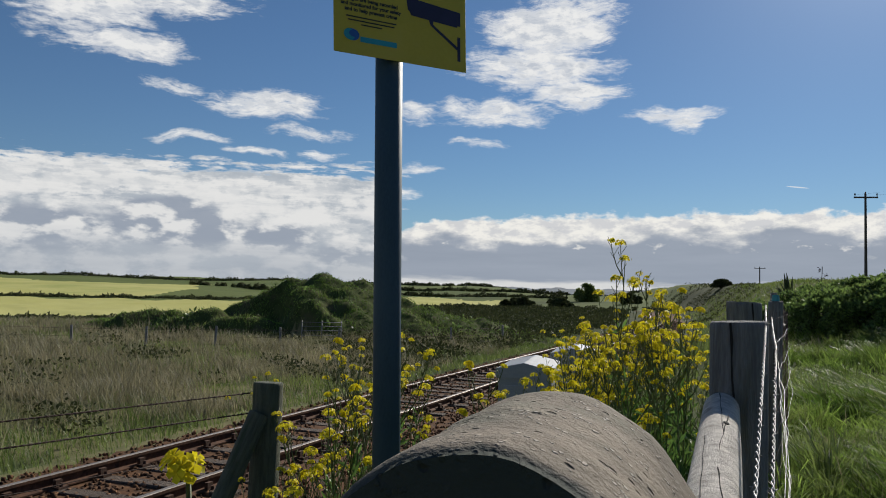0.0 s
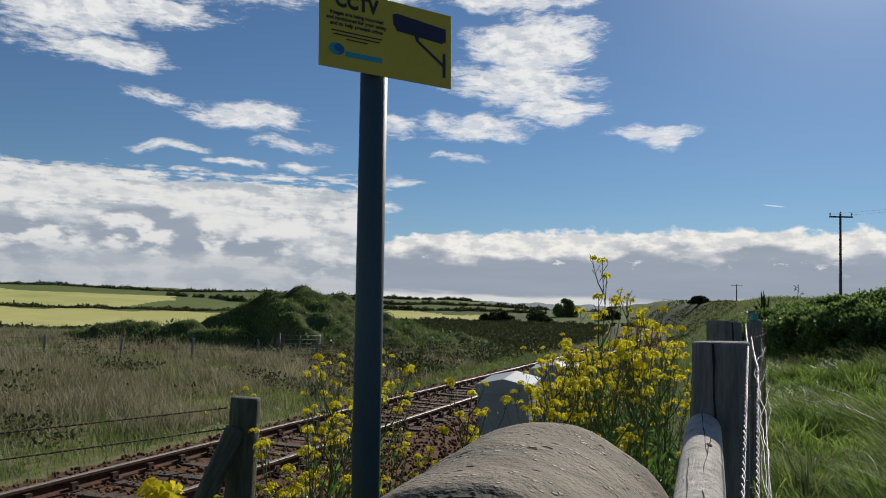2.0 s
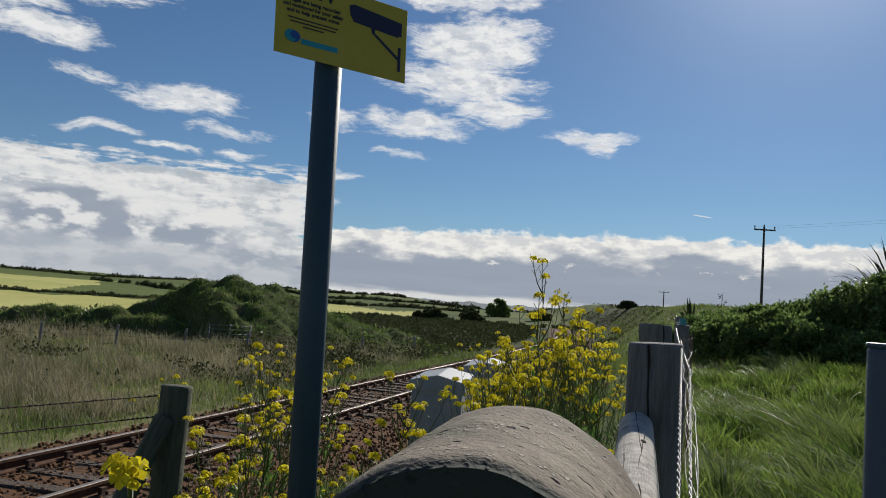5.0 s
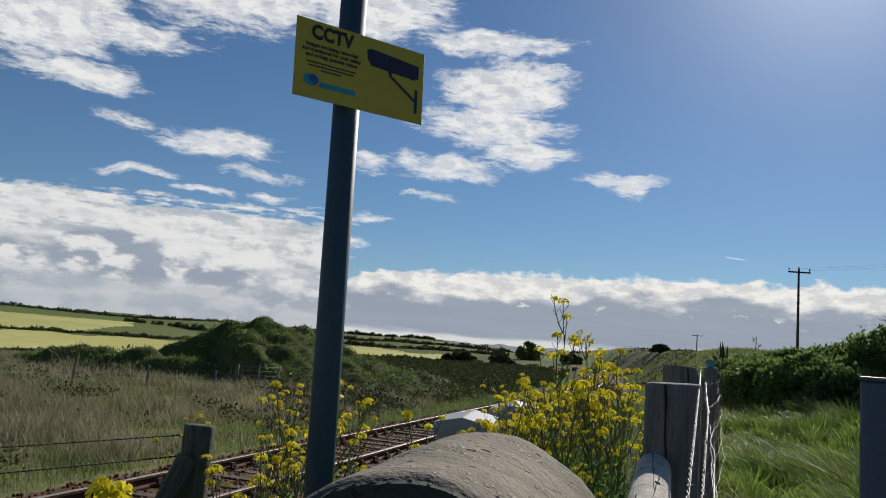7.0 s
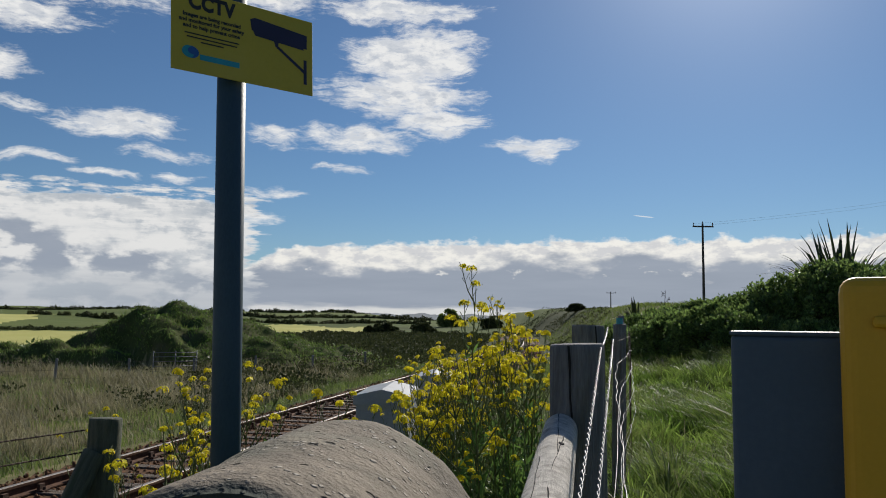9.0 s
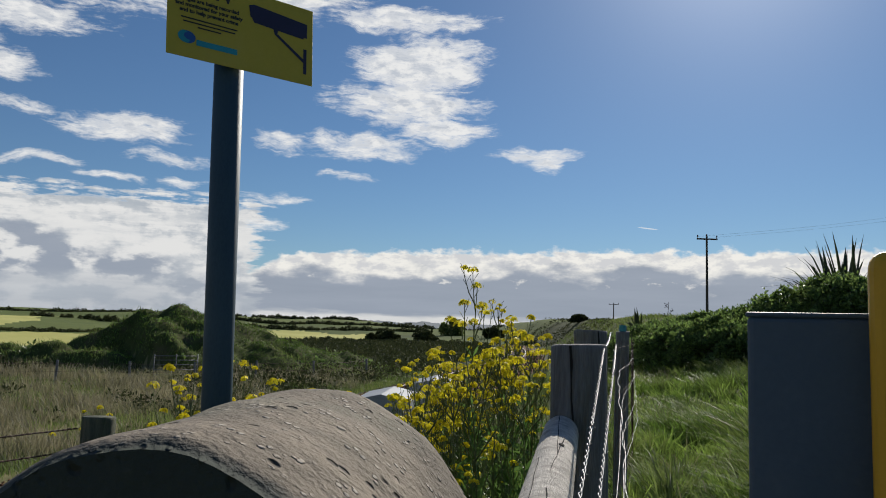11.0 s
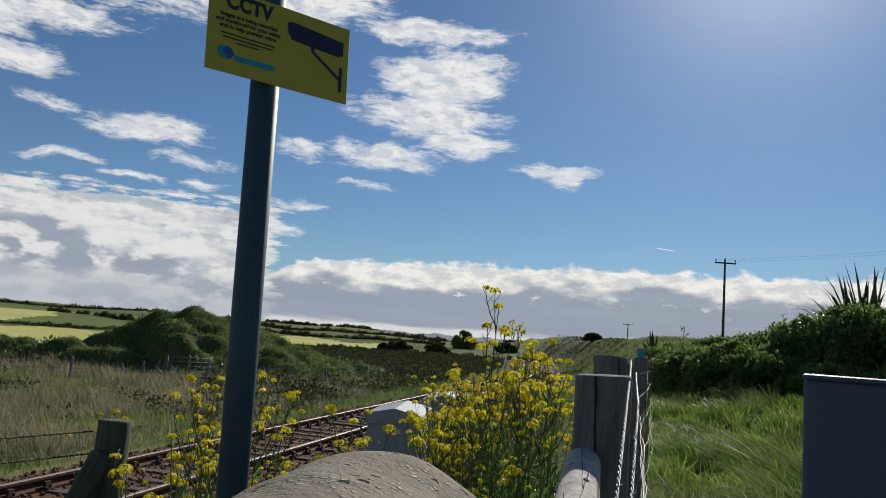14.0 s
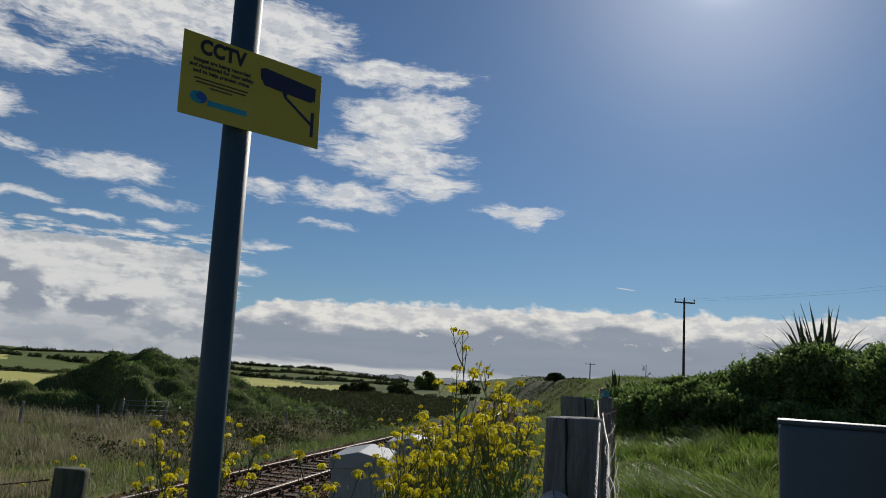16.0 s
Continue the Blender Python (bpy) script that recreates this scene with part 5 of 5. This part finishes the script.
def build_plant(seed, tall, heads, sway=0.05):
    """A branching mustard plant, rooted at the origin."""
    r = np.random.default_rng(seed)
    ob = thing("mustard_plant", "tall yellow-flowered wild mustard plant on the verge", "flower", "yellow mustard plants")
    runs, tips = [], []
    lean = Vector((r.normal(0, sway), r.normal(0, sway), 0))

    def stem_at(s):
        return lean * s * s * tall + Vector((0.012 * math.sin(s * 7 + seed), 0.012 * math.cos(s * 6), s * tall))

    main = [stem_at(s) for s in np.linspace(0, 1, 9)]
    runs.append((main, list(np.linspace(0.0055, 0.0018, 9))))
    tips.append(main[-1])
    for k in range(heads - 1):
        s = r.uniform(0.42, 0.95)
        a, rise = r.uniform(0, 6.28), tall * r.uniform(0.16, 0.36) * (1.15 - s)  * 1.6
        p, d = stem_at(s), Vector((math.cos(a), math.sin(a), 0))
        out = rise * r.uniform(0.35, 0.75)
        run = [p, p + d * out * 0.55 + Vector((0, 0, rise * 0.35)), p + d * out * 0.9 + Vector((0, 0, rise * 0.75)), p + d * out + Vector((0, 0, rise))]
        runs.append((run, [0.003, 0.0022, 0.0016, 0.0013]))
        tips.append(run[-1])
        # pods below the tip
        for q in range(5):
            b = run[1].lerp(run[3], q / 5)
            w = r.uniform(0, 6.28)
            runs.append(([b, b + Vector((math.cos(w) * 0.022, math.sin(w) * 0.022, 0.022))], [0.0008, 0.0012]))
    part("stem", tubes("stem", runs, sides=5), M["stem"], ob, "green branching stem")
    pl, sz = [], []
    for k in range(54):
        s = r.uniform(0.05, 0.8)
        pl.append(stem_at(s))
        sz.append(0.13 * (1 - s) + 0.02)
    part("leaves", leaves("leaves", np.array([tuple(p) for p in pl]), np.array(sz), np.tile([0, 0, 0.5], (54, 1)), 0.24), M["leafy"], ob, "narrow green leaves")
    for tip in tips:
        part("flower_head", HEADS[int(r.integers(0, 4))], None, ob, at=Matrix.Translation(tip) @ pose(0, 0, -0.006, r.uniform(-20, 20), r.uniform(-20, 20), r.uniform(0, 360)))
    return ob


def flower_bed():
    protos = [build_plant(11 + k, 1.0, heads) for k, heads in enumerate((7, 9, 10, 12, 7, 13))]
    protos.append(build_plant(31, 1.0, 2, 0.0))
    used = [False] * len(protos)
    spots = []
    for k in range(76):
        y = 2.9 + 3.8 * rng.uniform() ** 0.9
        x = y * rng.uniform(0.125, 0.315) + 0.02
        top = 1.47 - 0.030 * y + rng.normal(0, 0.09) - 0.42 * rng.uniform() ** 2 + 1.7 * (min(x / y, 0.27) - 0.22)
        spots.append((x, y, top))
    spots += [(0.86, 4.12, 1.70), (1.08, 4.5, 1.60)]
    for k in range(15):
        y = rng.uniform(3.0, 5.2)
        x = y * rng.uniform(-0.19, -0.05)
        spots.append((x, y, 1.5 - y * rng.uniform(0.065, 0.18)))
    spots += [(0.02, 3.1, 1.18), (0.10, 3.25, 0.93), (-0.06, 2.95, 0.95), (0.16, 3.6, 0.98), (-1.28, 5.3, 0.9), (-0.02, 3.3, 0.80), (-0.62, 2.6, 0.86), (-0.42, 2.5, 0.90), (-0.245, 0.76, 1.335), (-0.40, 2.75, 1.17), (-0.36, 2.7, 1.14)]
    for k, (x, y, top) in enumerate(spots):
        g = float(ground_z(x, y)) - 0.03
        tall = max(top - g, 0.45)
        sway = 4 if y > 1 else 0.3
        m = pose(x, y, g, rng.uniform(-sway, sway), rng.uniform(-sway, sway), rng.uniform(0, 360))
        which = k % (len(protos) - 1) if y > 1 else len(protos) - 1
        wide = 0.62 + 0.3 * tall if y > 1 else tall
        scale = Matrix.Diagonal((wide, wide, tall, 1))
        if not used[which]:
            used[which] = True
            ob = protos[which]
        else:
            ob = copy_thing(protos[which], m)
        ob.matrix_basis = m @ scale
        for child in ob.children:
            if child.name.startswith("flower_head"):
                t = child.matrix_basis
                child.matrix_basis = Matrix.Translation(t.translation) @ Matrix.Diagonal((1 / wide, 1 / wide, 1 / tall, 1)) @ Matrix.Rotation(t.to_euler().z, 4, "Z")


flower_bed()

# ---------------------------------------------------------------- sleepers, chairs and ballast


def build_bed():
    bm = bmesh.new()
    box(bm, (2.6, 0.25, 0.14), (0, 0, -0.07), bevel=0.012, segments=1)
    sleeper_me = bpy.data.meshes.new("sleeper")
    bm.to_mesh(sleeper_me)
    bm.free()
    sleeper_me.materials.append(M["sleeper"])
    bm = bmesh.new()
    box(bm, (0.36, 0.15, 0.03), (0, 0, 0.015))
    box(bm, (0.05, 0.10, 0.10), (0.085, 0, 0.06))
    box(bm, (0.05, 0.10, 0.10), (-0.085, 0, 0.06))
    for s in (-0.145, 0.145):
        bmesh.ops.create_cone(bm, cap_ends=True, segments=8, radius1=0.022, radius2=0.018, depth=0.05, matrix=Matrix.Translation((s, 0, 0.05)))
    chair_me = bpy.data.meshes.new("rail_chair")
    bm.to_mesh(chair_me)
    bm.free()
    chair_me.materials.append(M["chair"])
    y = 2.0
    while y < 130:
        p, t = track_spot(y, 0)
        turn = -math.degrees(math.atan2(t.x, t.y))
        part("sleeper", sleeper_me, None, TRACK, at=pose(p.x, p.y, -0.975 + rng.normal(0, 0.006), 0, rng.normal(0, 0.5), turn + rng.normal(0, 0.8)))
        if y < 75:
            for side in (-GAUGE / 2, GAUGE / 2):
                q, _ = track_spot(y, side)
                part("rail_chair", chair_me, None, TRACK, at=pose(q.x, q.y, -0.978, 0, 0, turn))
        y += 0.66
    # stones
    k = 26000
    s = 3 + 85 * rng.uniform(size=k) ** 1.7
    u = rng.uniform(-1.75, 2.9, k)
    x = track_x(s) + u / 0.939
    z = ground_z(x, s) + rng.uniform(-0.015, 0.02, k) + np.where(np.abs(u) < 1.6, 0.0, 0.01)
    size = rng.uniform(0.022, 0.048, k)
    base = np.array([(1, 0, 0), (-1, 0, 0), (0, 1, 0), (0, -1, 0), (0, 0, 1), (0, 0, -1)], float)
    faces = np.array([(0, 2, 4), (2, 1, 4), (1, 3, 4), (3, 0, 4), (2, 0, 5), (1, 2, 5), (3, 1, 5), (0, 3, 5)])
    spin = np.linalg.qr(rng.normal(size=(k, 3, 3)))[0]
    shape = base[None] * rng.uniform(0.6, 1.3, (k, 6, 1)) * size[:, None, None]
    verts = np.einsum("kij,kvj->kvi", spin, shape) + np.stack([x, s, z], 1)[:, None]
    me = fast_mesh("ballast_stones", verts, (faces[None] + 6 * np.arange(k)[:, None, None]).reshape(-1, 3))
    tagged(part("ballast_stones", me, M["ballast"]), "loose rust-stained ballast stones between the sleepers", "gravel", kind="stuff")
    x, y = rng.uniform(-8, 12, 5200), rng.uniform(4, 50, 5200)
    u = offset(x, y)
    keep = (u < 2.9) & (u > -1.7) & patchy(x, y, 1.1, 0.35, 9)
    sward("track_weeds", "small brown and green weeds growing in the ballast", x[keep], y[keep], 0.05, 0.16, 0.008, (0, 0), M["straw"], 0.5)


build_bed()
